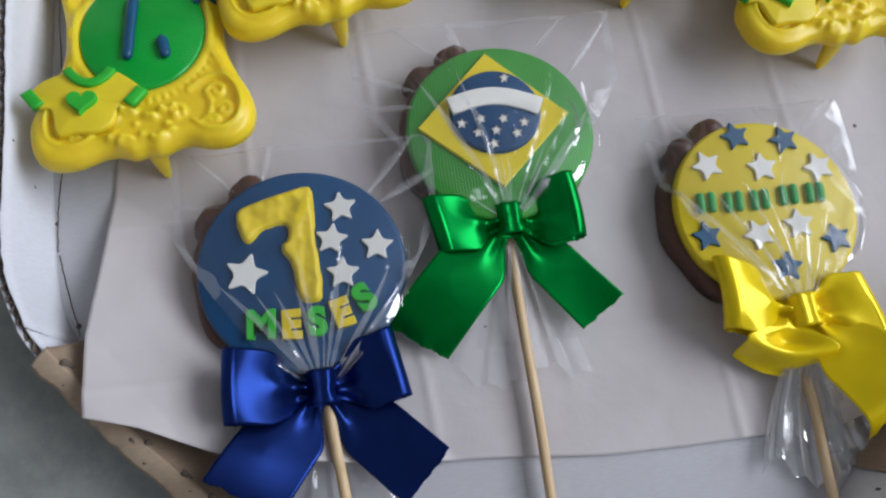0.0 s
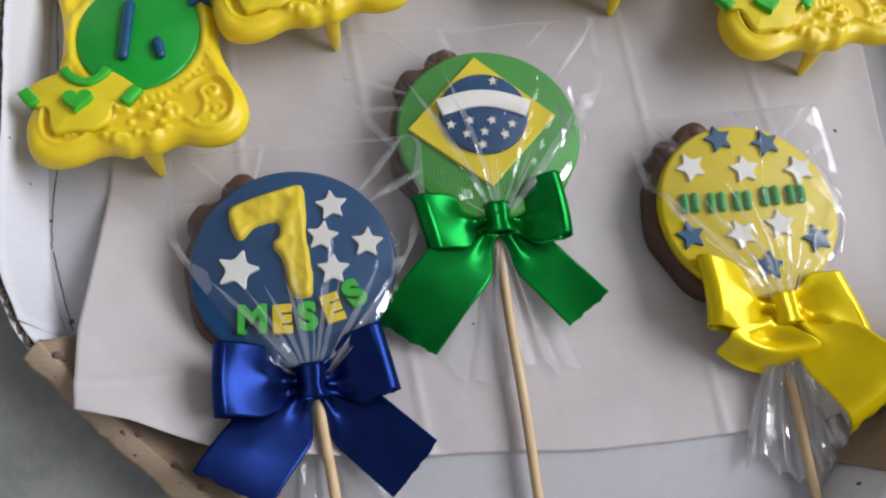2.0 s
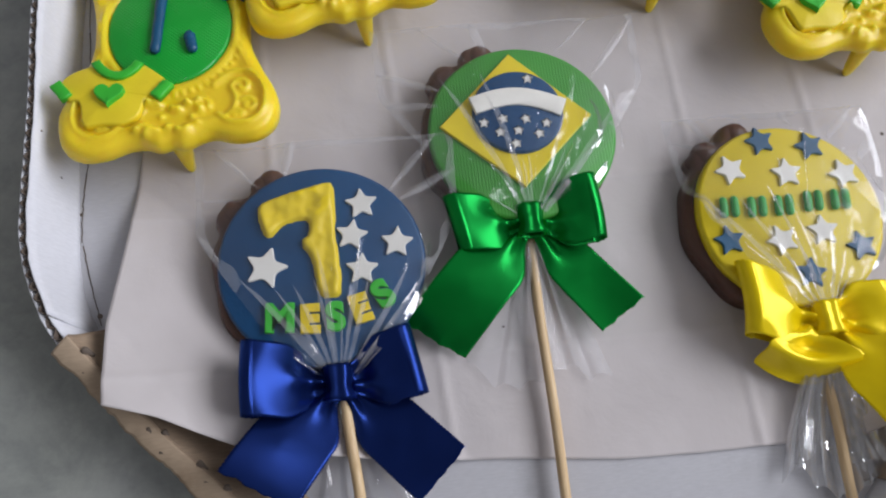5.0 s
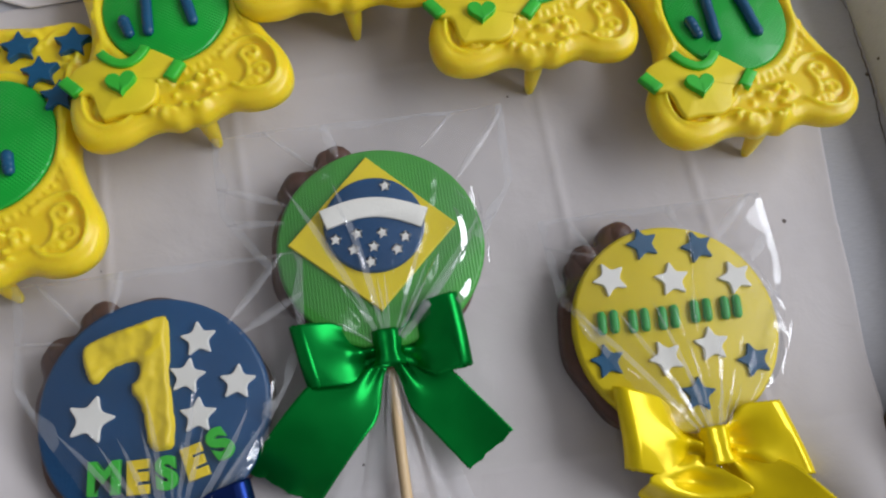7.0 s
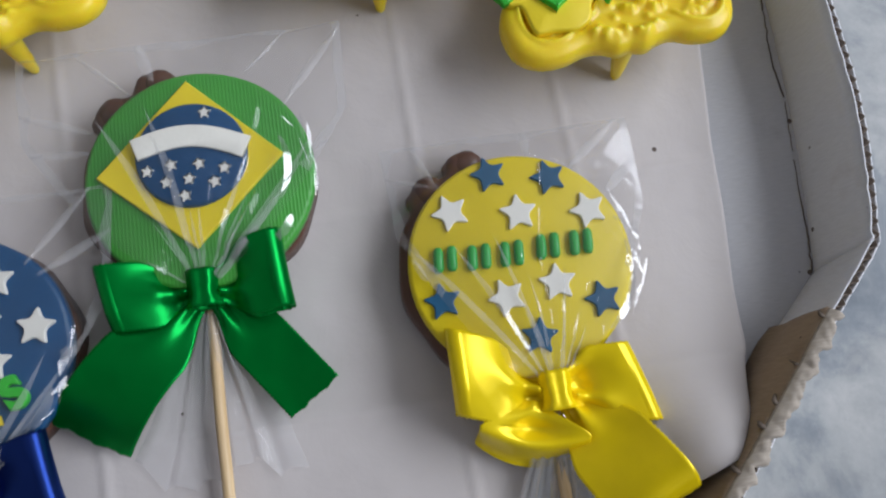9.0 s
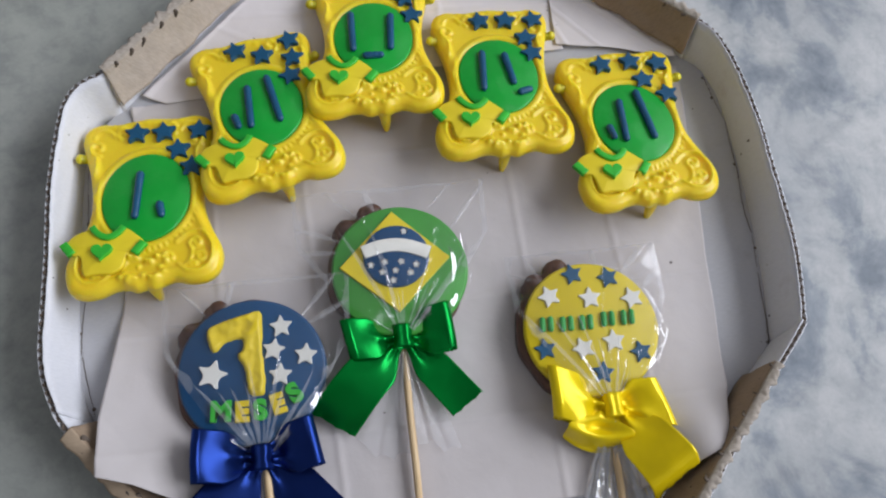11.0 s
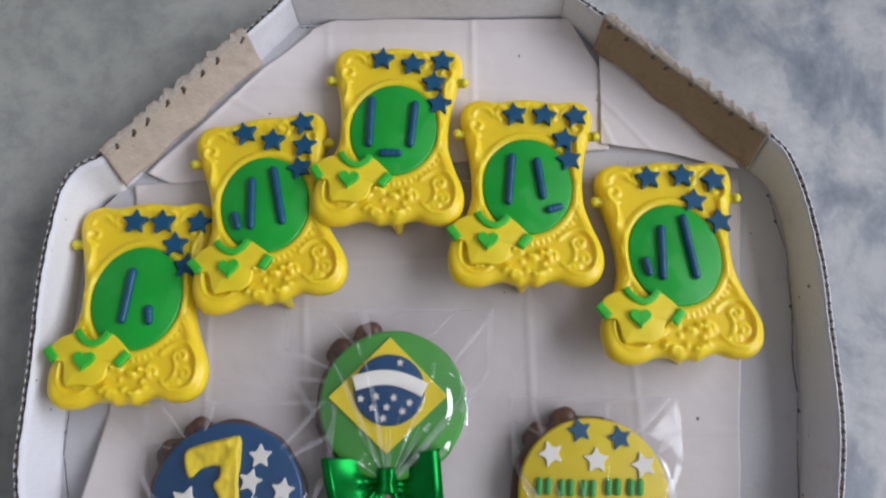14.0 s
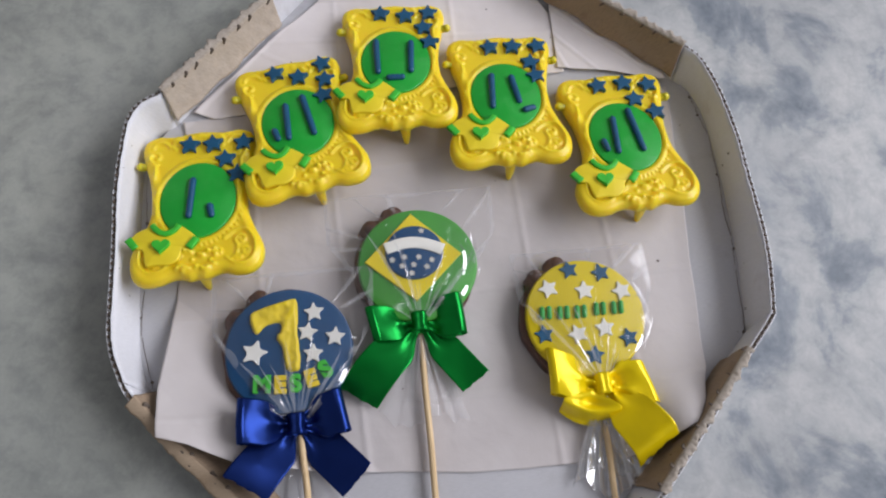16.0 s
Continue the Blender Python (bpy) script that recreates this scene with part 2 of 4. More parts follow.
FLAG_GREEN = ribbed("grass_green_paste", (0.060, 0.32, 0.040), 0.42, 310.0, 0.11, 0.25)
FLAG_YELLOW = plain("yellow_sugar_paste", (0.84, 0.655, 0.020), 0.45, 0.06, 50.0)
DISC_YELLOW = plain("mustard_yellow_paste", (0.69, 0.535, 0.002), 0.45, 0.07, 50.0)
SEVEN_YELLOW = plain("bright_yellow_paste", (0.80, 0.60, 0.02), 0.42, 0.08, 90.0)
WHITE_PASTE = plain("white_sugar_paste", (0.80, 0.78, 0.72), 0.5, 0.04, 90.0)
CHOCO = plain("milk_chocolate", (0.088, 0.036, 0.021), 0.42, 0.22, 70.0, 0.0005)
SATIN_BLUE = satin("royal_blue_satin", (0.010, 0.026, 0.145), (0.45, 0.6, 1.0), 0.8, 0.30)
SATIN_GREEN = satin("emerald_satin", (0.004, 0.23, 0.032), (0.5, 1.0, 0.65), 0.72, 0.31)
SATIN_YELLOW = satin("lemon_satin", (0.88, 0.66, 0.004), (1.0, 0.95, 0.7), 0.22, 0.22)
FILM = film_mat("clear_cellophane", 0.018)
SEAM = film_mat("cellophane_edge", 0.12, (0.06, 0.25))
FOLDED = film_mat("folded_cellophane", 0.16, (0.06, 0.28))
HAZE = film_mat("hazy_cellophane_crease", 0.15, (0.010, 0.07), 0.2)
SHINY = film_mat("shiny_cellophane_fold", 0.05, (0.22, 0.7), 0.0)
GLINT = film_mat("stiff_cellophane_facet", 0.06, (0.09, 0.3), 0.25)
CRISP = film_mat("pleated_cellophane", 0.25, (0.36, 0.6), 0.10)
BAMBOO = wood_mat()
WALL_PAINT = plain("pale_wall_paint", (0.36, 0.353, 0.353), 0.8, 0.04, 3.0, 0.0005)

# ---- building helpers (millimetres in, metres out) ----
MM = 0.001


def part(name, bm, material, parent, label="", smooth=True):
    me = bpy.data.meshes.new(name)
    bm.to_mesh(me)
    bm.free()
    if smooth:
        me.shade_smooth()
    me.materials.append(material)
    ob = new(name, me)
    ob.parent = parent
    if label:
        tagged(ob, label)
    return ob


def thing(name, m, label, category, group="", kind=""):
    ob = new(name)
    ob.empty_display_size = 0.01
    ob.matrix_world = m
    return tagged(ob, label, category, group, kind)


def add_mesh(bm, verts, faces):
    vs = [bm.verts.new((x * MM, y * MM, z * MM)) for x, y, z in verts]
    for f in faces:
        try:
            bm.faces.new([vs[i] for i in f])
        except ValueError:
            pass
    return vs


def smooth_loop(pts, n=6):
    """A closed Catmull-Rom curve through the points."""
    out, k = [], len(pts)
    for i in range(k):
        p0, p1, p2, p3 = (np.array(pts[(i + j - 1) % k], float) for j in range(4))
        for s in range(n):
            t = s / n
            out.append(tuple(0.5 * (2 * p1 + (p2 - p0) * t + (2 * p0 - 5 * p1 + 4 * p2 - p3) * t**2 + (3 * p1 - p0 - 3 * p2 + p3) * t**3)))
    return out


def inset(loop, d):
    """The loop moved inwards by d (counter-clockwise loops)."""
    a = np.array(loop)
    t = np.roll(a, -1, 0) - np.roll(a, 1, 0)
    t /= np.linalg.norm(t, axis=1)[:, None] + 1e-9
    nrm = np.stack([-t[:, 1], t[:, 0]], 1)
    return [tuple(p) for p in a + nrm * d]


def ccw(loop):
    a = np.array(loop)
    area = np.sum(a[:, 0] * np.roll(a[:, 1], -1) - np.roll(a[:, 0], -1) * a[:, 1])
    return list(loop) if area > 0 else list(loop)[::-1]


def slab(bm, loop, z0, z1, r=0.6, dome=0.0):
    """A flat piece with a rounded upper edge: rings of the loop, closed top and bottom."""
    loop = ccw(loop)
    n = len(loop)
    rings = [(0.0, z0), (0.0, z1 - r), (0.3 * r, z1 - 0.3 * r), (r, z1)]
    vs = []
    for d, z in rings:
        ring = inset(loop, d) if d else loop
        vs.append([bm.verts.new((x * MM, y * MM, z * MM)) for x, y in ring])
    for a, b in zip(vs, vs[1:]):
        for i in range(n):
            bm.faces.new((a[i], a[(i + 1) % n], b[(i + 1) % n], b[i]))
    c = np.mean(loop, 0)
    bm.faces.new(vs[0][::-1])
    if dome:
        top = bm.verts.new((c[0] * MM, c[1] * MM, (z1 + dome) * MM))
        for i in range(n):
            bm.faces.new((vs[-1][i], vs[-1][(i + 1) % n], top))
    else:
        bm.faces.new(vs[-1])
    return vs


def pillow(bm, loop, z0, height, edge, lumps, seed, step=0.6):
    """A soft kneaded piece: round shoulders and an uneven top over an outline."""
    p = np.array(loop, float)
    q = np.roll(p, -1, 0)
    lo, hi = p.min(0) - step, p.max(0) + step
    nx, ny = int((hi[0] - lo[0]) / step) + 1, int((hi[1] - lo[1]) / step) + 1
    keep, made = {}, {}
    for i in range(nx + 1):
        for j in range(ny + 1):
            c = lo + step * np.array([i, j])
            ab = q - p
            t = np.clip(((c - p) * ab).sum(1) / ((ab * ab).sum(1) + 1e-9), 0, 1)
            d = np.linalg.norm(c - p - t[:, None] * ab, axis=1).min()
            cross = ((p[:, 1] > c[1]) != (q[:, 1] > c[1])) & (c[0] < (q[:, 0] - p[:, 0]) * (c[1] - p[:, 1]) / (q[:, 1] - p[:, 1] + 1e-12) + p[:, 0])
            if cross.sum() % 2:
                k = min(1.0, d / edge)
                bulge = 1 + lumps * noise.noise(Vector((c[0] * 0.2, c[1] * 0.2, seed))) + 0.3 * lumps * noise.noise(Vector((c[0] * 0.5, c[1] * 0.5, seed)))
                keep[i, j] = (c[0], c[1], z0 + height * math.sqrt(1 - (1 - k) ** 2) + (bulge - 1) * k)
            elif d < step * 1.6:
                keep[i, j] = (c[0], c[1], z0 - 0.2)
    for i in range(nx):
        for j in range(ny):
            cell = [(i, j), (i + 1, j), (i + 1, j + 1), (i, j + 1)]
            if all(k in keep for k in cell):
                for k in cell:
                    if k not in made:
                        made[k] = bm.verts.new(Vector(keep[k]) * MM)
                bm.faces.new([made[k] for k in cell])


def star_loop(cx, cy, r, turn=0.0, points=5, inner=0.48):
    out = []
    for i in range(points * 2):
        a = radians(90 + turn) + math.pi * i / points
        q = r if i % 2 == 0 else r * inner
        out.append((cx + q * math.cos(a), cy + q * math.sin(a)))
    return out


def soft_corners(loop, times=2, cut=0.22):
    """The loop with its corners cut round."""
    for _ in range(times):
        out = []
        for i, p in enumerate(loop):
            q = loop[(i + 1) % len(loop)]
            out += [(lerp(p[0], q[0], cut), lerp(p[1], q[1], cut)), (lerp(q[0], p[0], cut), lerp(q[1], p[1], cut))]
        loop = out
    return loop


def circle_loop(cx, cy, rx, ry=None, n=64, wob=0.0, seed=0.0):
    ry = rx if ry is None else ry
    out = []
    for i in range(n):
        a = 2 * math.pi * i / n
        k = 1 + wob * (math.sin(3 * a + seed) + 0.6 * math.sin(7 * a + 2 * seed))
        out.append((cx + rx * k * math.cos(a), cy + ry * k * math.sin(a)))
    return out


def tube(bm, pts, r0, r1=None, sides=8, flat=1.0):
    """A round bar along 3D points, tapering from r0 to r1, with rounded ends."""
    r1 = r0 if r1 is None else r1
    P = [Vector(p) for p in pts]
    rows = []
    n = len(P)
    for i, p in enumerate(P):
        t = (P[min(i + 1, n - 1)] - P[max(i - 1, 0)]).normalized()
        side = t.cross(Vector((0, 0, 1)))
        side = side.normalized() if side.length > 1e-3 else Vector((1, 0, 0))
        up = side.cross(t).normalized()
        r = r0 + (r1 - r0) * i / (n - 1)
        for k, shrink in (((-0.7, 0.6), (0, 1.0)) if i == 0 else ((0, 1.0), (0.7, 0.6)) if i == n - 1 else ((0, 1.0),)):
            rows.append([bm.verts.new((p + t * (k * r) + (side * math.cos(a) + up * math.sin(a) * flat) * (r * shrink)) * MM)
                         for a in (2 * math.pi * j / sides for j in range(sides))])
    for a, b in zip(rows, rows[1:]):
        for j in range(sides):
            bm.faces.new((a[j], a[(j + 1) % sides], b[(j + 1) % sides], b[j]))
    bm.faces.new(rows[0][::-1])
    bm.faces.new(rows[-1])


def ball(bm, x, y, z, r, flat=1.0):
    bmesh.ops.create_uvsphere(bm, u_segments=12, v_segments=8, radius=r * MM,
                              matrix=Matrix.Translation((x * MM, y * MM, z * MM)) @ Matrix.Diagonal((1, 1, flat, 1)))


def grid(bm, nu, nv, at, closed=False):
    """A sheet of nu x nv cells from at(u, v) in millimetres."""
    vs = [[bm.verts.new(Vector(at(i / nu, j / nv)) * MM) for j in range(nv + 1)] for i in range(nu + (0 if closed else 1))]
    m = len(vs)
    for i in range(nu):
        for j in range(nv):
            bm.faces.new((vs[i][j], vs[(i + 1) % m][j], vs[(i + 1) % m][j + 1], vs[i][j + 1]))
    return vs


def thick(ob, mm):
    s = ob.modifiers.new("thickness", "SOLIDIFY")
    s.thickness, s.offset = mm * MM, 0.0
    return ob


def lerp(a, b, t):
    return a + (b - a) * t


def smooth01(t):
    t = max(0.0, min(1.0, t))
    return t * t * (3 - 2 * t)


def letter_mesh(ch, height, depth, fat):
    """One letter in the built-in font, as a solid."""
    cu = bpy.data.curves.new("glyph", "FONT")
    cu.body, cu.size, cu.extrude, cu.bevel_depth, cu.offset = ch, height * MM / 0.7, depth * MM / 2, 0.35 * MM, fat * MM
    cu.bevel_resolution, cu.resolution_u = 2, 6
    cu.align_x, cu.align_y = "CENTER", "CENTER"
    ob = new("glyph", cu)
    dg = bpy.context.evaluated_depsgraph_get()
    me = bpy.data.meshes.new_from_object(ob.evaluated_get(dg))
    bpy.data.objects.remove(ob)
    bpy.data.curves.remove(cu)
    return me


# ---- the room, plain walls that close the place ----
def room_box(name, x0, y0, z0, x1, y1, z1, material, label):
    bm = bmesh.new()
    bmesh.ops.create_cube(bm, size=1.0, matrix=Matrix.Translation(((x0 + x1) / 2, (y0 + y1) / 2, (z0 + z1) / 2)) @ Matrix.Diagonal((x1 - x0, y1 - y0, z1 - z0, 1)))
    ob = part(name, bm, material, None, "", False)
    return tagged(ob, label, "wall", "", "structure")


XW, XE, YS, YN, ZC = -1.55, 1.7, -1.5, 1.9, 2.3
room_box("wall_west", XW - 0.1, YS, -0.03, XW, YN, ZC, WALL_PAINT, "pale painted plain room wall")
room_box("wall_south", XW - 0.1, YS - 0.1, -0.03, XE + 0.1, YS, ZC, WALL_PAINT, "pale painted plain room wall")
room_box("wall_north", XW - 0.1, YN, -0.03, XE + 0.1, YN + 0.1, ZC, WALL_PAINT, "pale painted plain room wall")
tagged(room_box("ceiling", XW - 0.1, YS - 0.1, ZC, XE + 0.1, YN + 0.1, ZC + 0.1, WALL_PAINT, "pale plain room ceiling"), "", "ceiling")
wy0, wy1, wz0, wz1 = WIN_Y - WIN_W / 2, WIN_Y + WIN_W / 2, WIN_Z - WIN_H / 2, WIN_Z + WIN_H / 2
room_box("wall_east_south", XE, YS, -0.03, XE + 0.1, wy0, ZC, WALL_PAINT, "pale painted wall beside the window opening")
room_box("wall_east_north", XE, wy1, -0.03, XE + 0.1, YN, ZC, WALL_PAINT, "pale painted wall beside the window opening")
room_box("wall_east_sill", XE, wy0, -0.03, XE + 0.1, wy1, wz0, WALL_PAINT, "pale painted wall under the window opening")
room_box("wall_east_head", XE, wy0, wz1, XE + 0.1, wy1, ZC, WALL_PAINT, "pale painted wall over the window opening")
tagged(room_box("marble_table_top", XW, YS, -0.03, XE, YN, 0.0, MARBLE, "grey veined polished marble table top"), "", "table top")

# ---- the open pizza box ----
TOP = [(165.5, -60.0), (172.3, -12.0), (171.0, 61.4), (164.4, 93.4), (155.1, 106.9), (67.1, 182.3), (-66.9, 182.3), (-149.0, 101.7), (-168.6, 77.9), (-171.7, -28.4), (-164.2, -62.8), (-66.7, -160.3), (69.9, -161.6)]
BASE = [(160, -64), (166.5, -8), (168.5, 58), (163, 87), (153, 98), (68, 180), (-67, 180), (-147, 92), (-164, 72), (-164.5, -34), (-157, -66), (-66, -156), (64, -154)]
BOX = BASE
RIM, WALL_T = 26.0, 2.6
box = thing("pizza_box", pose(0, 0, 0), "open octagonal white-lined cardboard pizza box with torn kraft edges", "box")
bm = bmesh.new()
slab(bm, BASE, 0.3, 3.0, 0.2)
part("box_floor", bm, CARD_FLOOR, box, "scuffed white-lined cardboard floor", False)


def rim_at(i, u):
    """Height of a wall's rim; the south-west wall is bent down and out."""
    return RIM - (9.5 * math.sin(math.pi * min(1.0, max(0.0, u))) ** 0.35 if i == 10 else 0.0)


def lean_at(i, u):
    return -6.5 * math.sin(math.pi * min(1.0, max(0.0, u))) ** 0.5 if i == 10 else 0.0


def wall_frame(i):
    """A wall's base and top ends and its inward direction."""
    a0, b0, a1, b1 = (np.array(p, float) for p in (BASE[i], BASE[(i + 1) % len(BASE)], TOP[i], TOP[(i + 1) % len(TOP)]))
    t = (b1 - a1) / np.linalg.norm(b1 - a1)
    return a0, b0, a1, b1, t, np.array([-t[1], t[0]])


def curve_point(pts, t):
    """A smooth line through plan points, t counting the points."""
    n = len(pts)
    k = min(int(t), n - 2)
    f = t - k
    p0, p1, p2, p3 = (np.array(pts[min(max(q, 0), n - 1)], float) for q in (k - 1, k, k + 1, k + 2))
    return p1 + 0.5 * f * (p2 - p0 + f * (2 * p0 - 5 * p1 + 4 * p2 - p3 + f * (3 * (p1 - p2) + p3 - p0)))


def box_wall(ids):
    """A run of wall round the given corners: two liners and the fluting between them, slightly dented."""
    tops, bases = [TOP[k % len(TOP)] for k in ids], [BASE[k % len(BASE)] for k in ids]
    n, i, seed = len(ids) - 1, ids[0], 3.7 * ids[0] + 1.1
    ts = np.linspace(0, n, 40 * n + 1)
    way = np.array([curve_point(tops, t) for t in ts])
    run = np.concatenate([[0.0], np.cumsum(np.linalg.norm(np.diff(way, axis=0), axis=1))])
    L = run[-1]

    def at_off(off, rough, low=0.0):
        def at(u, v):
            t = float(np.interp(u * L, run, ts))
            ta, tb = max(0.0, t - 0.05), min(n, t + 0.05)
            d = curve_point(tops, tb) - curve_point(tops, ta)
            d = d / np.linalg.norm(d)
            n_in = np.array([-d[1], d[0]])
            fade = min(1.0, 5 * u, 5 * (1 - u))
            w = noise.noise(Vector((u * L * 0.02 + seed, v * 1.3, off * 0.02))) * 1.8 * fade * v
            p = lerp(curve_point(bases, t), curve_point(tops, t), v) + n_in * (off + w + lean_at(i, u) * v)
            z = 0.4 + v * (rim_at(i, u) - 0.4 - low) + (rough * noise.noise(Vector((u * L * 0.25, seed, off))) * 0.9 if v > 0.99 else 0)
            return (p[0], p[1], z), n_in
        return at
    nu = max(8, int(L / 3))
    wall = None
    for nm, off, low in (("wall_inner_liner", WALL_T, 0.0), ("wall_outer_liner", 0.0, 1.3)):
        bm = bmesh.new()
        side = at_off(off, 1.0, low)
        grid(bm, nu, 6, lambda u, v: side(u, v)[0])
        ob = thick(part(nm, bm, CARD_WHITE, box if wall is None else wall), 0.45)
        wall = wall or ob
    bm = bmesh.new()
    m = max(3, int(L / 3.8))
    mid = at_off(WALL_T / 2, 0.0)

    def flute(u, v):
        k = math.cos(2 * math.pi * u * m) * (WALL_T / 2 - 0.35)
        (x, y, z), n_in = mid(u, v)
        return (x + n_in[0] * k, y + n_in[1] * k, z - 0.5)
    grid(bm, m * 8, 1, lambda u, v: flute(u, 0.55 + 0.45 * v))
    thick(part("corrugated_core", bm, FLUTE, wall, "dark fluted cardboard core"), 0.3)


for ids in ((0, 1, 2, 3, 4), (4, 5), (5, 6), (6, 7), (7, 8, 9, 10), (10, 11), (11, 12), (12, 13)):
    box_wall(ids)


def torn_flap(i, f0, f1, seed, low=9.0, foot=3.0, dip=0.0, skin=None, label="raw brown kraft flap", bent_to=0.0):
    """Raw kraft lining of a slanting wall, its lid torn off along a row of slits; the lip is left pale and ragged, or bent down whole as far as bent_to."""
    a0, b0, a1, b1, t, n_in = wall_frame(i)
    L = np.linalg.norm(b1 - a1)

    def face(u, v):
        s = lerp(f0, f1, u)
        rim = rim_at(i, s)
        z = lerp(rim + 1.2 - dip * math.sin(math.pi * u), low + 1.8 * noise.noise(Vector((s * L * 0.05, seed, 7))), v)
        base, top = lerp(a0, b0, s), lerp(a1, b1, s)
        p = lerp(base, top, min(1.0, z / rim)) + n_in * lean_at(i, s) * min(1.0, z / rim)
        off = WALL_T + 1.3 + foot * v ** 1.5 + (0.9 * noise.noise(Vector((s * L * 0.06, v * 2.0, seed))) + 1.3 * abs(noise.noise(Vector((s * L * 0.05 + v, v * 0.8, seed + 3)))) + 0.5 * noise.noise(Vector((s * L * 0.2, v * 4, seed)))) * (0.3 + v)
        return (p[0] + n_in[0] * off, p[1] + n_in[1] * off, z)
    bm = bmesh.new()
    grid(bm, 90, 14, face)
    ob = thick(part("torn_flap", bm, skin or KRAFT, box, label), 1.0)

    def lip(u, v):
        x, y, z = face(u, 0.0)
        s = lerp(f0, f1, u) * L
        scallop = 0.6 + 0.30 * abs(math.sin(s * 0.36 + seed)) + 0.5 * noise.noise(Vector((s * 0.3, seed, 1))) + 0.12 * noise.noise(Vector((s * 1.1, seed, 2)))
        crum = 0.9 * noise.noise(Vector((s * 0.55, v * 2.5, seed))) * v
        whole = smooth01((bent_to - u) / 0.08 + 0.5) if bent_to else 0.0
        even = 1.35 + 0.25 * noise.noise(Vector((s * 0.12, seed, 4))) + 0.10 * noise.noise(Vector((s * 0.7, seed, 6)))
        reach = v * 4.6 * max(0.2, lerp(scallop, even, whole))
        rise = lerp(1.3 * math.sin(v * 2.2) + crum, 0.5 * math.sin(v * 3.0) - 1.2 * v + 0.3 * crum, whole)
        return (x - n_in[0] * reach, y - n_in[1] * reach, z + rise)
    rnd = random.Random(int(seed * 10))
    for u0, u1, lip_skin, said in ((0.0, bent_to, BENT_KRAFT, "light brown kraft edge bent outward"), (bent_to, 1.0, TORN, "pale ragged torn card edge")):
        if u1 > u0:
            bm = bmesh.new()
            grid(bm, int(170 * (u1 - u0)), 7, lambda u, v: lip(lerp(u0, u1, u), v))
            edge = thick(part("torn_lip", bm, lip_skin, ob, said), 0.7)
        if lip_skin is BENT_KRAFT:
            for k in range(int(L * (u1 - u0) / 14)):          # dark nicks where the lid was joined
                u, v = lerp(u0, u1, (k + rnd.uniform(0.3, 0.9)) * 14 / (L * (u1 - u0))), rnd.uniform(0.25, 0.7)
                p = Vector(lip(min(u1, u), v)) + Vector((0, 0, 0.12))
                q = Vector(lip(min(u1, u + rnd.uniform(0.01, 0.03)), v + rnd.uniform(-0.15, 0.15))) + Vector((0, 0, 0.12))
                bm = bmesh.new()
                tube(bm, [p, (p + q) / 2 + Vector((0.3, 0.4, 0)), q], rnd.uniform(0.4, 1.0), 0.2, 5, 0.6)
                part("slit", bm, FLUTE, ob, "dark tear slit")
    n = int(L * (f1 - f0) / 10.5)
    for k in range(n):
        u = (k + 0.2 + 0.6 * rnd.random()) / n
        p, q = Vector(face(u, 0.01)), Vector(face(u + 0.004, rnd.uniform(0.07, 0.15)))
        inward = Vector((n_in[0], n_in[1], 0.4)) * 0.75
        slant = Vector((t[0], t[1], 0)) * rnd.uniform(0.6, 2.2)
        bm = bmesh.new()
        tube(bm, [p + inward, (p + q) / 2 + inward + slant * 0.5, q + inward + slant], rnd.uniform(0.7, 1.5), rnd.uniform(0.3, 0.8), 7, 0.5)
        part("slit", bm, FLUTE, ob, "dark tear slit")


torn_flap(4, 0.0, 0.79, 4.2)
torn_flap(6, 0.25, 1.0, 9.1, skin=PALE_KRAFT, label="pale kraft flap with scuffed skin")
torn_flap(10, 0.06, 0.97, 14.3, 8.0, 7.0, bent_to=0.56)
torn_flap(12, 0.20, 0.82, 19.8, 3.6, 0.4)


def fold_crack(a, b, seed):
    """A broken, wandering scuff along a fold where the white lining has cracked."""
    a, b = np.array(a, float), np.array(b, float)
    L = np.linalg.norm(b - a)
    t = (b - a) / L
    n = np.array([-t[1], t[0]])
    rnd = random.Random(seed)
    bm = bmesh.new()
    s = 1.0
    while s < L - 6:
        run = min(rnd.uniform(9, 42), L - s - 1)
        pts = []
        m = max(4, int(run / 1.6))
        for k in range(m + 1):
            q = s + run * k / m
            off = WALL_T + 0.6 + 2.2 * noise.noise(Vector((q * 0.035, seed, 0))) + 0.5 * noise.noise(Vector((q * 0.4, seed, 2)))
            p = a + t * q + n * off
            pts.append((p[0], p[1], 3.2))
        tube(bm, pts, rnd.uniform(0.12, 0.34), rnd.uniform(0.08, 0.2), 5, 0.5)
        if rnd.random() < 0.5:                                # a chip of lining torn away
            p = pts[rnd.randrange(len(pts))]
            ball(bm, p[0] + rnd.uniform(-0.6, 0.6), p[1], 3.0, rnd.uniform(0.5, 1.1), 0.35)
        s += run + rnd.choice((0.6, 1.5, 3.0, 7.0))
    part("fold_crack", bm, FLUTE, box, "dark cracked fold line")


for k, i in enumerate((1, 0, 2, 5, 8, 9)):
    fold_crack(BASE[i], BASE[(i + 1) % len(BASE)], 5 + k)


# ---- paper lining ----
def inside_distance(x, y):
    """How far a point lies inside the nearest wall, and which wall."""
    best, which = 1e9, 0
    for i in range(len(BOX)):
        a, b = np.array(BOX[i], float), np.array(BOX[(i + 1) % len(BOX)], float)
        t = (b - a) / np.linalg.norm(b - a)
        d = (x - a[0]) * -t[1] + (y - a[1]) * t[0]
        if d < best:
            best, which = d, i
    return best, which


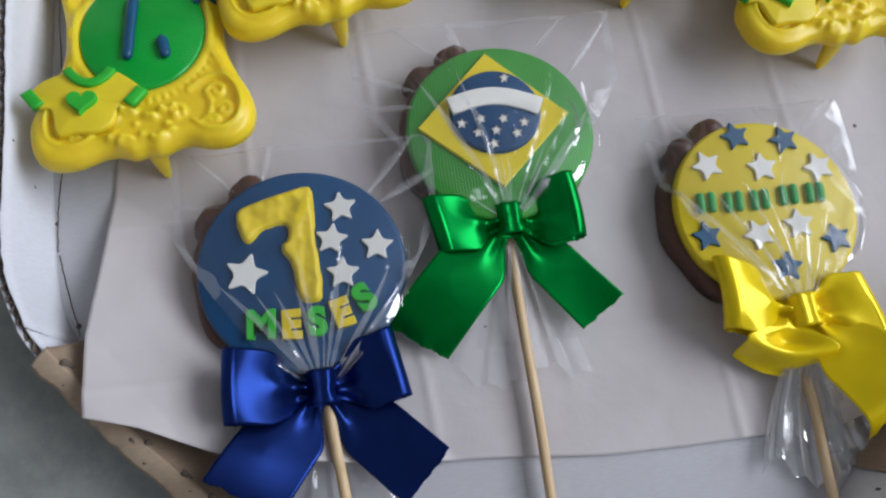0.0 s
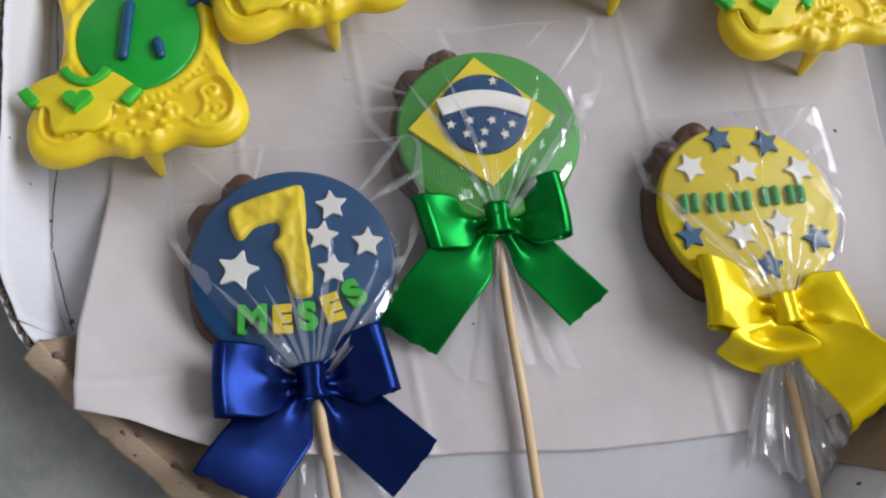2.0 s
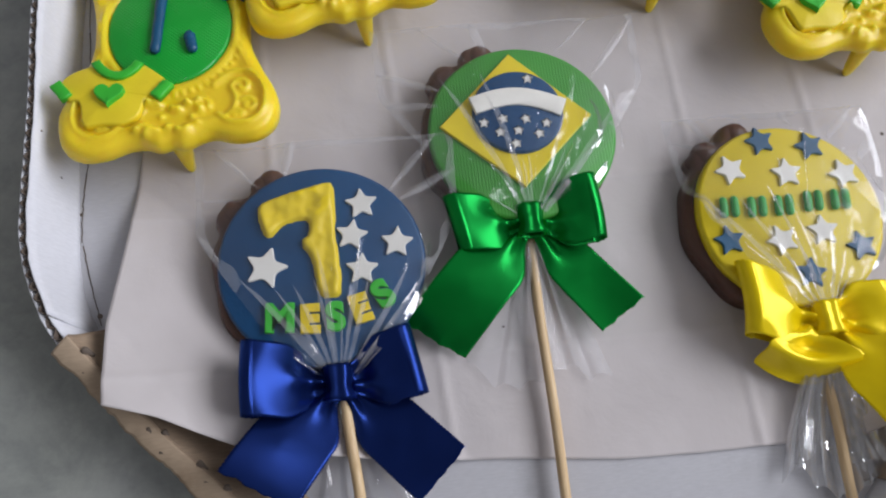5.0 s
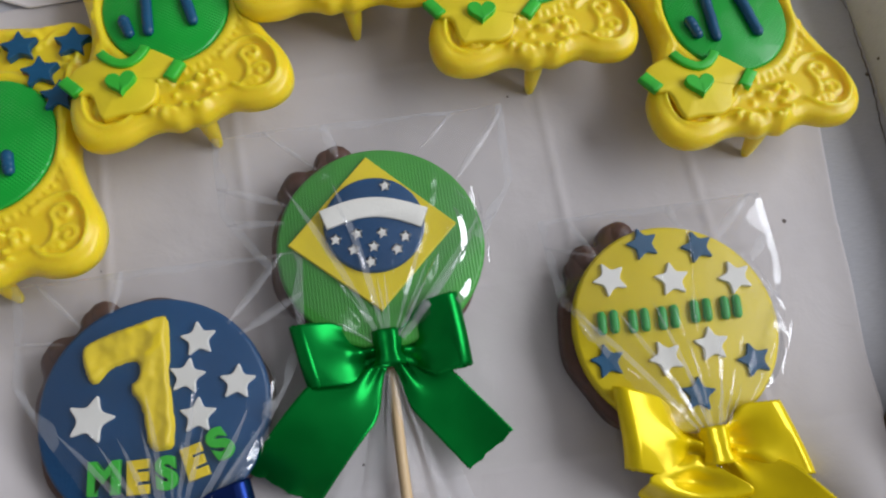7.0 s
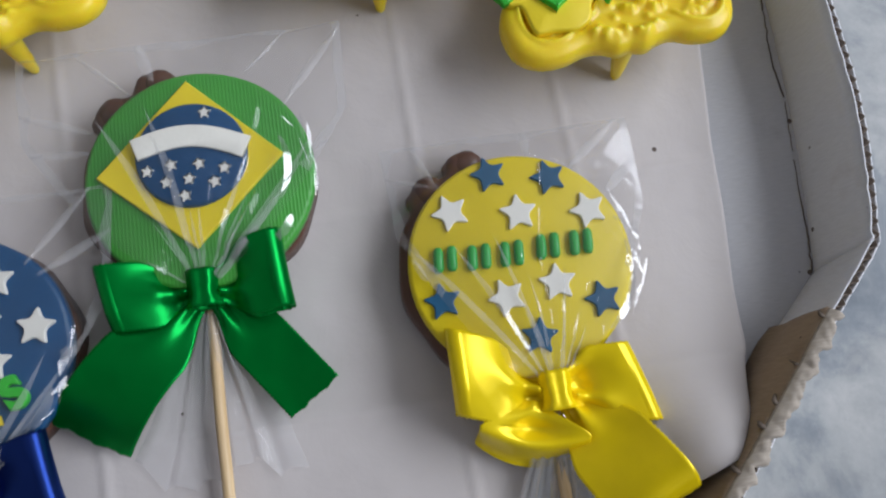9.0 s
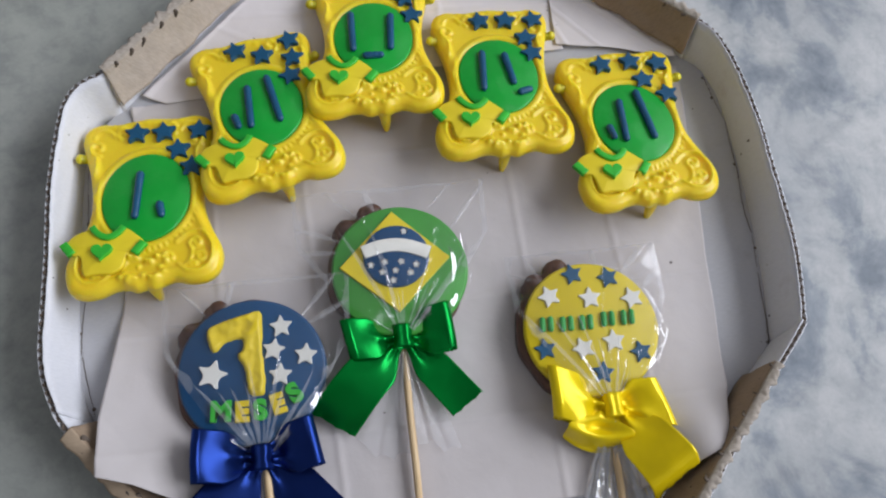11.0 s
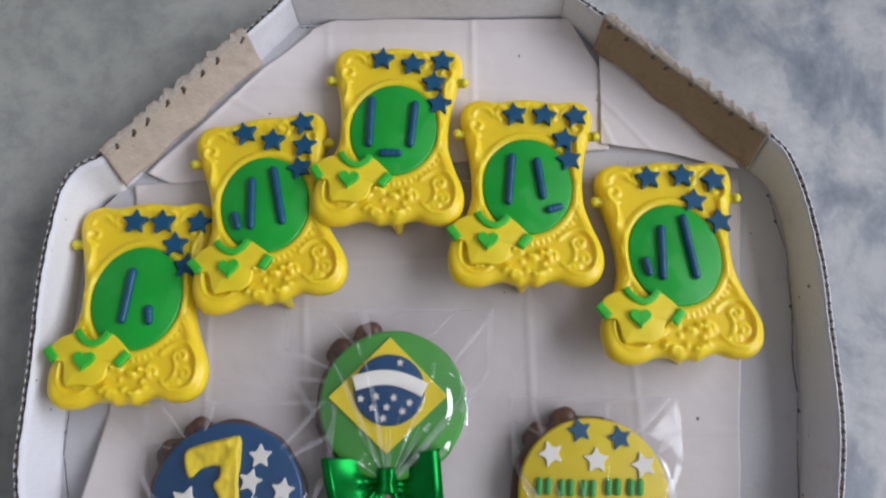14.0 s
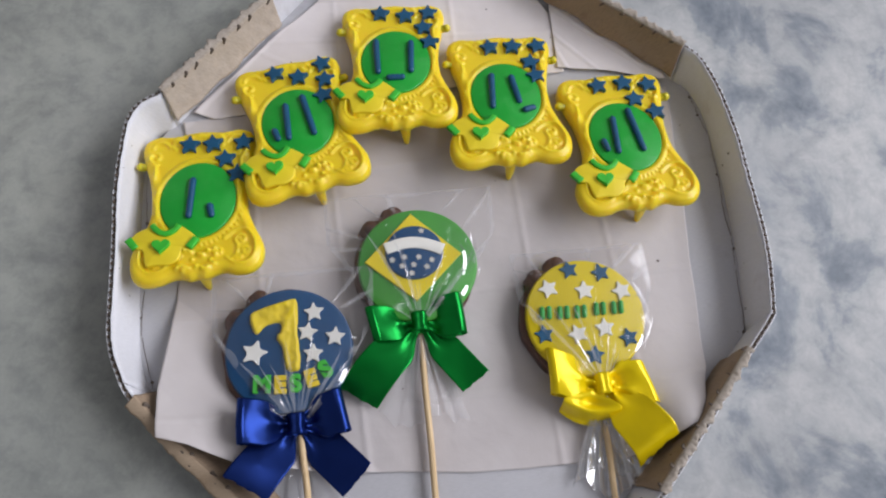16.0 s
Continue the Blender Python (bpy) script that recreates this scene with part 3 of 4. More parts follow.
def south_west_distance(x, y):
    a, b = np.array(BOX[10], float), np.array(BOX[11], float)
    t = (b - a) / np.linalg.norm(b - a)
    return (x - a[0]) * -t[1] + (y - a[1]) * t[0]


def along(pts, t):
    """A point on a polyline, by its length."""
    p = np.array(pts, float)
    step = np.concatenate([[0.0], np.cumsum(np.linalg.norm(np.diff(p, axis=0), axis=1))])
    q = t * step[-1]
    return np.array([np.interp(q, step, p[:, 0]), np.interp(q, step, p[:, 1])])


def paper_sheet(south, east, north, west, z0, seed, folds, nu=110, nv=110, climb=False, skin=None):
    """A thin creased sheet between four edge lines (all run west to east or south to north); folds are plan lines (angle, offset)."""
    bm = bmesh.new()
    c00, c10, c01, c11 = (np.array(p, float) for p in (south[0], south[-1], north[0], north[-1]))

    def at(u, v):
        p = (1 - v) * along(south, u) + v * along(north, u) + (1 - u) * along(west, v) + u * along(east, v)
        p = p - ((1 - u) * (1 - v) * c00 + u * (1 - v) * c10 + (1 - u) * v * c01 + u * v * c11)
        edge = min(u, 1 - u, v, 1 - v)
        k = min(1.0, edge * 20)
        p = p + (1 - k) * 1.3 * np.array([noise.noise(Vector((p[0] * 0.03, p[1] * 0.03, seed))), noise.noise(Vector((p[0] * 0.03, p[1] * 0.03, seed + 5)))])
        z = z0 + 0.35 * (1 + noise.noise(Vector((p[0] * 0.035, p[1] * 0.035, seed)))) + 0.12 * noise.noise(Vector((p[0] * 0.15, p[1] * 0.15, seed)))
        for ang, off in folds:
            d = abs(p[0] * math.cos(radians(ang)) + p[1] * math.sin(radians(ang)) - off)
            z += 0.75 * max(0.0, 1 - d / 2.2) * (0.6 + 0.4 * noise.noise(Vector((p[0] * 0.02, p[1] * 0.02, off))))
        d, w = inside_distance(p[0], p[1])
        d10 = south_west_distance(p[0], p[1])
        if climb and (d10 < 49 or math.hypot(p[0] - 113, p[1] + 109) < 60):
            bend = 2.0 * noise.noise(Vector((p[0] * 0.04, p[1] * 0.04, seed)))
            z += 19.5 * lerp(min(1.0, max(0.0, (46 - d10 + bend) / 52.0)), smooth01((46 - d10 + bend) / 52.0), 0.25) if d10 < 49 else 21.0 * math.exp(-(math.hypot(p[0] - 113, p[1] + 109) / 24) ** 2)
        elif d < 9:
            z += (9 - d) * 0.35
        if climb:                                             # the free corner has kinked up
            z += 3.5 * max(0.0, 1 - (0.8 * (p[0] + 146) + 0.6 * (p[1] + 89.8)) / 15) if p[1] < -60 else 0.0
        return (p[0], p[1], z)
    grid(bm, nu, nv, at)
    ob = thick(part("paper_sheet", bm, skin or PAPER, None), 0.08)
    return tagged(ob, "creased thin white paper sheet lining the box", "paper", "paper lining")


paper_sheet([(-146, -89.8), (-132, -94.5), (-117.5, -101), (-102, -108), (-42, -115), (28, -121), (81, -121), (113, -109.5)],
            [(113, -109.5), (122, -98), (130, -80), (133.5, -52), (138.5, -4), (147, 92)], [(-140.5, 92.5), (-122, 94.5), (147, 92)],
            [(-146, -89.8), (-147.5, -64), (-143.5, -15), (-139.5, 27), (-139.5, 83), (-140.5, 92.5)],
            3.6, 2.0, [(2, -100), (3.5, -55), (1, 46), (2.5, 92), (92, 55), (91, -26), (90, -82)], 250, 220, True)
paper_sheet([(-135, 98), (-123, 93), (86, 108)], [(86, 108), (84, 150), (70, 176)], [(-46, 177.5), (70, 176)], [(-135, 98), (-116, 117.5), (-82, 152.5), (-57, 173.5), (-46, 177.5)], 4.4, 6.0,
            [(0, -50), (0, 22), (60, 70), (88, 140)], 160, 100, skin=WHITE_PAPER)
paper_sheet([(82.6, 110.5), (113, 105), (146, 96)], [(146, 96), (145, 101)], [(85, 160), (145, 101)], [(82.6, 110.5), (83.2, 138), (85, 160)], 5.6, 11.0, [(40, 150), (20, 120)], 90, 90, skin=WHITE_PAPER)


# ---- yellow moulded plaques ----
HALF = [(0, 47.4), (7.5, 46.6), (15, 45.6), (22.5, 46.6), (29, 43.5), (31, 37), (29.4, 28), (26.6, 16), (25.2, 4), (25.6, -8),
        (28.8, -19), (32.4, -28), (33.4, -35), (31.4, -42), (26, -46), (19, -46.2), (13, -44.2), (8.5, -45), (4, -47), (0, -46.2)]
OUTLINE = ccw(smooth_loop(HALF + [(-x - 1.6 * smooth01((-14 - y) / 14) * smooth01((x - 8) / 14), y - 1.4 * smooth01((-30 - y) / 10) * smooth01((x - 6) / 10)) for x, y in HALF[-2:0:-1]], 8))
OVAL_RX, OVAL_RY = 20.3, 24.2
PLATE = 9.2
TILT = 9.0


def spiral(cx, cy, r0, r1, a0, a1, n=26, sx=1.0):
    return [(cx + sx * lerp(r0, r1, i / n) * math.cos(radians(lerp(a0, a1, i / n))), cy + lerp(r0, r1, i / n) * math.sin(radians(lerp(a0, a1, i / n)))) for i in range(n + 1)]


def relief_lines():
    """Scrolls of the mould, one side mirrored to the other."""
    lines = []
    for sx in (1, -1):
        tear = [(sx * x, y) for x, y in ((13.5, -26), (19.5, -21.8), (26, -23), (29.6, -30), (29, -37.5), (24.5, -42), (18.5, -41.6), (14.8, -38))]
        stem = [(sx * x, y) for x, y in ((16.5, -39.5), (19.5, -36.5), (20.5, -32), (19.2, -28))]
        lines += [[tuple(curve_point(tear, 7 * i / 70)) for i in range(71)], [tuple(curve_point(stem, 3 * i / 30)) for i in range(31)],
                  spiral(sx * 22.4, -27.8, 3.2, 0.7, 180, -170, 26, sx), spiral(sx * 24.2, -35.5, 2.9, 0.7, 130, -230, 24, sx), spiral(sx * 21.4, -38.6, 1.6, 0.6, 200, -60, 14, sx),
                  spiral(sx * 23, 31, 4.5, 1.0, -100, 260, 30, sx), spiral(sx * 22, 36, 6.5, 3.0, 170, 20, 22, sx),
                  spiral(sx * 38, 20, 14.5, 15.5, 200, 160, 20, sx), spiral(sx * 11, 38.5, 3.6, 0.8, -60, 280, 24, sx),
                  spiral(sx * 9.5, -33.5, 2.7, 0.8, -30, 300, 22, sx), spiral(sx * 27, 2, 3.5, 3.5, 100, 260, 12, sx)]
    return lines


def plaque_plate():
    """The moulded plate as one mesh: rolled border, oval seat, beads, flowers and scrolls."""
    loop = np.array(OUTLINE)
    na, nr = len(loop), 66
    rho = np.linspace(0, 1, nr + 1)[1:] ** 0.85
    pts = loop[None, :, :] * rho[:, None, None]
    flat = pts.reshape(-1, 2)
    dist = np.full(len(flat), 1e9)
    for a, b in zip(loop, np.roll(loop, -1, 0)):
        ab = b - a
        s = np.clip(((flat - a) @ ab) / (ab @ ab + 1e-9), 0, 1)
        dist = np.minimum(dist, np.linalg.norm(flat - a - s[:, None] * ab, axis=1))
    z = np.where(dist < 3.0, -3.0 + np.sqrt(np.maximum(0, 3.0**2 - (3.0 - np.minimum(dist, 3.0)) ** 2)), 0.0)
    z += 0.35 * np.exp(-(((dist - 3.6) / 1.4) ** 2)) - 0.6 * np.clip((dist - 4.4) / 2.2, 0, 1)
    er = np.hypot(flat[:, 0] / OVAL_RX, flat[:, 1] / OVAL_RY)
    de = (er - 1) * 22.0
    ring = np.clip(1 - np.abs(de - 1.9) / 1.9, 0, 1)
    z += 1.15 * np.sqrt(ring) * (dist > 0.4)
    z += np.where(de < 0, -0.9 * np.clip(-de / 0.7, 0, 1), 0)
    dl = np.full(len(flat), 1e9)
    for line in relief_lines():
        q = np.array(line)
        for p in q:
            dl = np.minimum(dl, np.hypot(flat[:, 0] - p[0], flat[:, 1] - p[1]))
    z += 1.25 * np.exp(-((dl / 0.9) ** 2)) * (de > 2.5) * np.clip(dist / 2.0, 0, 1)
    bumps = []
    for k in range(26):                                   # beads under the oval
        a = radians(-15 - 150 * k / 25)
        bumps.append(((OVAL_RX + 4.6) * math.cos(a), (OVAL_RY + 4.4) * math.sin(a), 0.75, 0.8))
    rnd = random.Random(5)
    for k in range(24):                                   # flower cluster at the foot
        bumps.append((rnd.uniform(-10.5, 10.5), rnd.uniform(-44.5, -31), rnd.uniform(1.0, 1.7), rnd.uniform(1.1, 2.0)))
    for k in range(9):                                    # shells along the top
        bumps.append((-16 + 4 * k, 42.0 + 1.2 * math.cos(k * 1.6), 1.7, 0.8))
    for x, y, r, h in bumps:
        z += h * np.exp(-(((flat[:, 0] - x) ** 2 + (flat[:, 1] - y) ** 2) / (r * r)))
    verts = [(0.0, 0.0, -1.65)] + [(x, y, h) for (x, y), h in zip(flat, z)]
    faces = [(0, 1 + j, 1 + (j + 1) % na) for j in range(na)]
    for i in range(nr - 1):
        b = 1 + i * na
        faces += [(b + j, b + na + j, b + na + (j + 1) % na, b + (j + 1) % na) for j in range(na)]
    base = 1 + (nr - 1) * na
    for zz, grow in ((-5.5, 0.1), (-PLATE + 0.5, 0.15), (-PLATE, -0.4)):
        start = len(verts)
        verts += [(x, y, zz * (0.82 + 0.18 * y / 46)) for x, y in inset(OUTLINE, -grow)]
        faces += [(base + j, start + j, start + (j + 1) % na, base + (j + 1) % na) for j in range(na)]
        base = start
    faces.append([base + j for j in range(na)][::-1])
    bm = bmesh.new()
    add_mesh(bm, verts, faces)
    for sx in (-1, 1):
        ball(bm, sx * 32.0, 28.0, -2.8, 2.5, 0.95)
        tube(bm, [(sx * 29, 28.0, -3.4), (sx * 32, 28.0, -3.2)], 2.2, 2.2, 10)
    bmesh.ops.recalc_face_normals(bm, faces=bm.faces)
    return bm


def heart_loop(cx, cy, s, turn=0.0):
    out = []
    for i in range(28):
        t = 2 * math.pi * i / 28
        x = 16 * math.sin(t) ** 3 * s / 16
        y = (13 * math.cos(t) - 5 * math.cos(2 * t) - 2 * math.cos(3 * t) - math.cos(4 * t)) * s / 16
        c, q = math.cos(radians(turn)), math.sin(radians(turn))
        out.append((cx + x * c - y * q, cy + x * q + y * c))
    return out


def strip_loop(pts, w):
    """The outline of a flat band along plan points."""
    a = np.array(pts, float)
    t = np.gradient(a, axis=0)
    t /= np.linalg.norm(t, axis=1)[:, None]
    n = np.stack([-t[:, 1], t[:, 0]], 1) * w / 2
    return [tuple(p) for p in a + n] + [tuple(p) for p in (a - n)[::-1]]


PLATE_MESH = None
SHIRT = [(-4.5, 14.4), (-2.8, 10.4), (0.4, 8.2), (5.0, 9.4), (9.2, 13.2), (14.4, 8.4), (19.2, 3.0), (14.8, -2.4), (10.6, -0.8), (9.2, -7.6), (4.2, -10.6), (-2.8, -9.6), (-8.2, -10.4), (-9.4, 0.6), (-13.6, 0.8), (-17.2, 6.2), (-13.2, 11.4)]


def plaque(cx, cy, turn, stars, heart, bars, peg, label):
    global PLATE_MESH
    top = thing("candy_plaque", pose(cx * MM, cy * MM, 0.020, -TILT, 0, turn), label, "candy plaque", "yellow candy plaques")
    if PLATE_MESH is None:
        plate = part("moulded_plate", plaque_plate(), YELLOW, top, "glossy yellow candy plate with raised scrolls")
        PLATE_MESH = plate.data
    else:
        plate = new("moulded_plate", PLATE_MESH)
        plate.parent = top
        tagged(plate, "glossy yellow candy plate with raised scrolls")
    bm = bmesh.new()
    slab(bm, circle_loop(0, 0, OVAL_RX, OVAL_RY, 72), -2.0, 0.6, 0.9, 0.25)
    part("oval_disc", bm, GREEN_PASTE, top, "green sugar-paste oval with a fine pressed rib")
    for k, (x, y) in enumerate(stars):
        bm = bmesh.new()
        slab(bm, soft_corners(star_loop(x, y, 6.7, 9.0 * math.sin(3.1 * k + cx), 5, 0.45), 2, 0.16), -0.9, 1.9, 0.3)
        part("star", bm, BLUE_PASTE, top, "dark blue sugar-paste star", False)
    for pts in bars:
        bm = bmesh.new()
        n = 10
        (xa, ya), (xb, yb) = pts
        tube(bm, [(lerp(xa, xb, i / n), lerp(ya, yb, i / n), 1.6 + 0.15 * math.sin(i * 1.7 + cx)) for i in range(n + 1)], 1.95, 1.75, 10, 0.85)
        part("piped_bar", bm, BLUE_PASTE, top, "blue piped sugar-paste bar")
    hx, hy = heart
    bm = bmesh.new()
    loop = [(hx + x, hy + y) for x, y in SHIRT]
    slab(bm, soft_corners(loop, 2, 0.2), -0.6, 2.1, 0.8, 0.25)
    shirt = part("shirt", bm, FLAG_YELLOW, top, "small yellow sugar-paste shirt")
    bm = bmesh.new()
    slab(bm, heart_loop(hx, hy + 0.6, 4.6, -4), 2.2, 4.2, 0.35)
    part("heart", bm, LIME, shirt, "bright green paste heart", False)
    bm = bmesh.new()
    slab(bm, strip_loop([(hx - 4.8 + 13.8 * i / 10, hy + lerp(14.2, 12.6, i / 10) - 5.6 * math.sin(math.pi * i / 10) ** 0.8) for i in range(11)], 3.0), 1.8, 3.5, 0.5)
    part("collar", bm, LIME, shirt, "bright green paste collar")
    for pts in ([(-16.9, 7.0), (-13.0, 1.2)], [(18.2, 3.4), (13.9, -2.0)]):
        bm = bmesh.new()
        a, b = pts
        slab(bm, strip_loop([(hx + lerp(a[0], b[0], i / 4), hy + lerp(a[1], b[1], i / 4)) for i in range(5)], 3.8), 1.2, 3.4, 0.5)
        part("sleeve_trim", bm, LIME, shirt, "bright green paste sleeve trim")
    # a tapered peg under the lower edge, resting on the paper
    bm = bmesh.new()
    px = peg
    tube(bm, [(px * 0.8, -41.0, -4.0), (px * 0.9, -41.8, -10.0), (px, -42.3, -17.0), (px * 1.05, -42.6, -21.6)], 3.9, 1.5, 12)
    part("peg", bm, YELLOW, top, "tapered yellow candy peg")
    return top


plaque(-128.3, 34.7, 2.0, [(-4.8, 36.9), (8, 36.1), (24.8, 34.9), (14.9, 24.6), (21.1, 13.8)], (-17.9, -29), [((-2.5, 12), (-4.5, -11)), ((6.5, -6), (7.5, -12))], 1.0,
       "yellow candy plaque with green oval, one long bar and blue stars")
plaque(-73.5, 77.4, 9.0, [(-6.7, 38.4), (6, 32.3), (21, 39), (20.7, 26.6), (17.4, 15.1)], (-17.1, -30.3), [((-4.8, 12), (-6.6, -11)), ((5.6, 16), (7.6, -11)), ((-13.5, -4), (-12.5, -10))], 3.5,
       "yellow candy plaque with green oval, overlapping its neighbour")
plaque(-15.4, 112.9, -1.9, [(-7.6, 38.8), (7.3, 36.0), (21.4, 37.7), (17.8, 25.6), (20.7, 13.6)], (-18.2, -28.4), [((-11, 15), (-10.5, -9)), ((9.5, 13), (8.5, -9)), ((-4.5, -13.5), (3.5, -13.5))], 3.5,
       "yellow candy plaque with green oval, highest of the row")
plaque(45.6, 84.6, -1.8, [(-5.6, 37.3), (8.2, 37.0), (23.0, 36.5), (17.2, 23.9), (19.2, 13.2)], (-17.7, -29.1), [((-7, 14), (-8.5, -9)), ((4.5, 12), (7.0, -6)), ((9.5, -12.5), (14.5, -11))], -1.6,
       "yellow candy plaque with green oval and two blue bars")
plaque(109.5, 52.0, 1.1, [(-7.4, 37.9), (8.1, 38.4), (22.2, 35.5), (11.8, 25.4), (21.6, 14.9)], (-19.2, -30.1), [((-4.8, 12), (-6.8, -11)), ((5.4, 17), (7.6, -11)), ((-13.5, -3), (-12.5, -9))], 0.6,
       "yellow candy plaque with green oval, beside the box wall")

# ---- wrapped chocolate lollipops ----
PAPER_Z = 4.2


def chocolate(top, R, seed, ears):
    """The milk-chocolate back: a wavy disc with small lumps standing out past the sugar-paste disc."""
    bm = bmesh.new()
    loop = []
    for i in range(120):
        a = 2 * math.pi * i / 120
        r = R + 0.9 + 0.5 * math.sin(9 * a + seed) + 0.4 * math.sin(5 * a + 2 * seed)
        for ang, out, width in ears:
            d = (math.degrees(a) - ang + 180) % 360 - 180
            r += out * math.exp(-((d / width) ** 4))
        loop.append((r * math.cos(a) - 1.6, r * math.sin(a)))
    slab(bm, loop, 0.4, 9.4, 2.4)
    for ang, out, width in ears:
        a = radians(ang)
        ball(bm, (R + 1.5) * math.cos(a), (R + 1.5) * math.sin(a), 6.5, out + 0.6, 0.75)
        ball(bm, (R + out * 0.6) * math.cos(a + 0.13), (R + out * 0.6) * math.sin(a + 0.13), 6.0, out * 0.7, 0.8)
    ob = part("chocolate_back", bm, CHOCO, top, "milk chocolate back with knobbly edge")
    return ob


def disc(top, R, material, label):
    bm = bmesh.new()
    slab(bm, circle_loop(0, 0, R, R, 96, 0.002, 1.0), 9.0, 12.6, 1.3, 0.15)
    return part("paste_disc", bm, material, top, label)


def stars_on(parent, pts, r, z, material, label, turn0=0.0, h=1.1):
    for k, (x, y) in enumerate(pts):
        bm = bmesh.new()
        slab(bm, soft_corners(star_loop(x, y, 1.02 * (r if not isinstance(r, list) else r[k]), turn0 + 11 * math.sin(2.3 * k + x), 5, 0.46), 2, 0.16), z - 0.3, z + h, min(0.3, h * 0.3))
        part("star", bm, material, parent, label, False)


def stick(top, a, b):
    bm = bmesh.new()
    n = 14
    tube(bm, [(lerp(a[0], b[0], i / n) + 0.15 * math.sin(i), lerp(a[1], b[1], i / n), lerp(a[2], b[2], i / n)) for i in range(n + 1)], 1.7, 1.6, 12)
    part("stick", bm, BAMBOO, top, "pale round bamboo stick")


def selvedge(v, length, u):
    """The stitched edge of a ribbon: how far its outermost thread stands out, in millimetres."""
    return (0.22 + 0.2 * math.sin(2 * math.pi * length * u / 1.15)) if v < 0.001 or v > 0.999 else 0.0


def ribbon_loop(parent, knot, k_half, c1, c2, lift, material, seed=0.0, fold_r=3.6):
    """A bow loop: the ribbon rises from the knot to the outer edge c1-c2, rolls over there and comes back underneath."""
    c1, c2, kn = np.array(c1, float), np.array(c2, float), np.array(knot, float)
    d = c2 - c1
    half_w = np.linalg.norm(d[:2]) / 2
    d2 = np.array([d[0], d[1], 0.0]) / (2 * half_w)
    mid = (c1 + c2) / 2
    reach = np.linalg.norm((mid - kn)[:2])
    bm = bmesh.new()

    def at(u, v):
        w = lerp(-1, 1, v)
        out = lerp(c1[2], c2[2], v) + lift
        if u < 0.46:                                   # upper layer
            s = u / 0.46 * (1 - fold_r / reach)
            ramp_z = lerp(s, smooth01(s * 1.08), 0.85)
            z = lerp(kn[2] + 0.8, out, ramp_z)
            z -= 2.6 * math.exp(-(((s - 0.2) / 0.13) ** 2)) * (0.75 + 0.25 * math.cos(2.4 * w + seed))
            z += 2.1 * math.cos(4.2 * w + seed) * (1 - smooth01(s / 0.75)) * smooth01(s / 0.08)
            z += 0.85 * math.cos(9.5 * w + 2.0 * seed) * (1 - smooth01(s / 0.6)) * smooth01(s / 0.10)
            z += (1.0 * math.sin(1.7 * w + 2.2 * seed) - 1.9 * w * w) * s + 0.5 * noise.noise(Vector((s * 2.0, w * 0.8, seed))) * s
        elif u < 0.60:                                 # the rolled outer edge
            a = (u - 0.46) / 0.14 * math.pi
            s = 1 - fold_r / reach * (1 - math.sin(a))
            z = out - fold_r * (1 - math.cos(a)) + (1.0 * math.sin(1.7 * w + 2.2 * seed) - 1.9 * w * w)
        else:                                          # lower layer
            s = 1 - fold_r / reach - (u - 0.60) / 0.40 * (1 - fold_r / reach)
            z = lerp(kn[2] - 2.5, out - 2 * fold_r, smooth01(s))
        half = lerp(k_half, half_w, smooth01(s / 0.52))
        p = kn + (mid - kn) * s + d2 * (w * (half + selvedge(v, 2.2 * reach, u)))
        return (p[0], p[1], max(1.0, z))
    grid(bm, 130, 32, at)
    thick(part("loop", bm, material, parent, "satin bow loop"), 0.32)


def ribbon_tail(parent, knot, k_half, c1, c2, arch, material, seed=0.0, curl=0.0, crest=0.6, bulge=0.0):
    """A loose ribbon end from the knot to the cut edge c1-c2; it widens at once, arches and lies down."""
    c1, c2, kn = np.array(c1, float), np.array(c2, float), np.array(knot, float)
    d = c2 - c1
    half_w = np.linalg.norm(d[:2]) / 2
    d2 = np.array([d[0], d[1], 0.0]) / (2 * half_w)
    mid = (c1 + c2) / 2
    way = (mid - kn) / np.linalg.norm((mid - kn)[:2])
    reach = np.linalg.norm((mid - kn)[:2])
    peak = math.log(0.5) / math.log(crest)
    bm = bmesh.new()

    def at(u, v):
        w = lerp(-1, 1, v)
        half = lerp(k_half, half_w, smooth01(u / 0.42))
        p = kn + (mid - kn) * u + d2 * (w * (half + selvedge(v, reach, u)) + bulge * math.sin(math.pi * u))
        z = lerp(kn[2] - 1.5, lerp(c1[2], c2[2], v), smooth01(u)) + arch * math.sin(math.pi * u ** peak)
        z += 1.3 * math.cos(3.6 * w + seed) * (1 - smooth01(u / 0.5)) * smooth01(u / 0.06)
        z += 0.6 * math.cos(8.0 * w + 2.0 * seed) * (1 - smooth01(u / 0.42)) * smooth01(u / 0.08)
        z += (0.7 * math.sin(1.5 * w + 2.6 * u + seed) + 0.7 * noise.noise(Vector((u * 1.8, w * 0.7, seed)))) * u
        if curl and u > 0.72:
            z -= curl * ((u - 0.72) / 0.28) ** 2
            p = p - way * (0.35 * curl * ((u - 0.72) / 0.28) ** 2)
        nick = (0.8 * noise.noise(Vector((v * 6, seed, 0))) + 0.35 * noise.noise(Vector((v * 21, seed, 3)))) * smooth01((u - 0.93) / 0.07)
        return (p[0] + nick * way[0], p[1] + nick * way[1], max(0.7, z))
    grid(bm, 90, 28, at)
    thick(part("tail", bm, material, parent, "loose satin ribbon end"), 0.32)


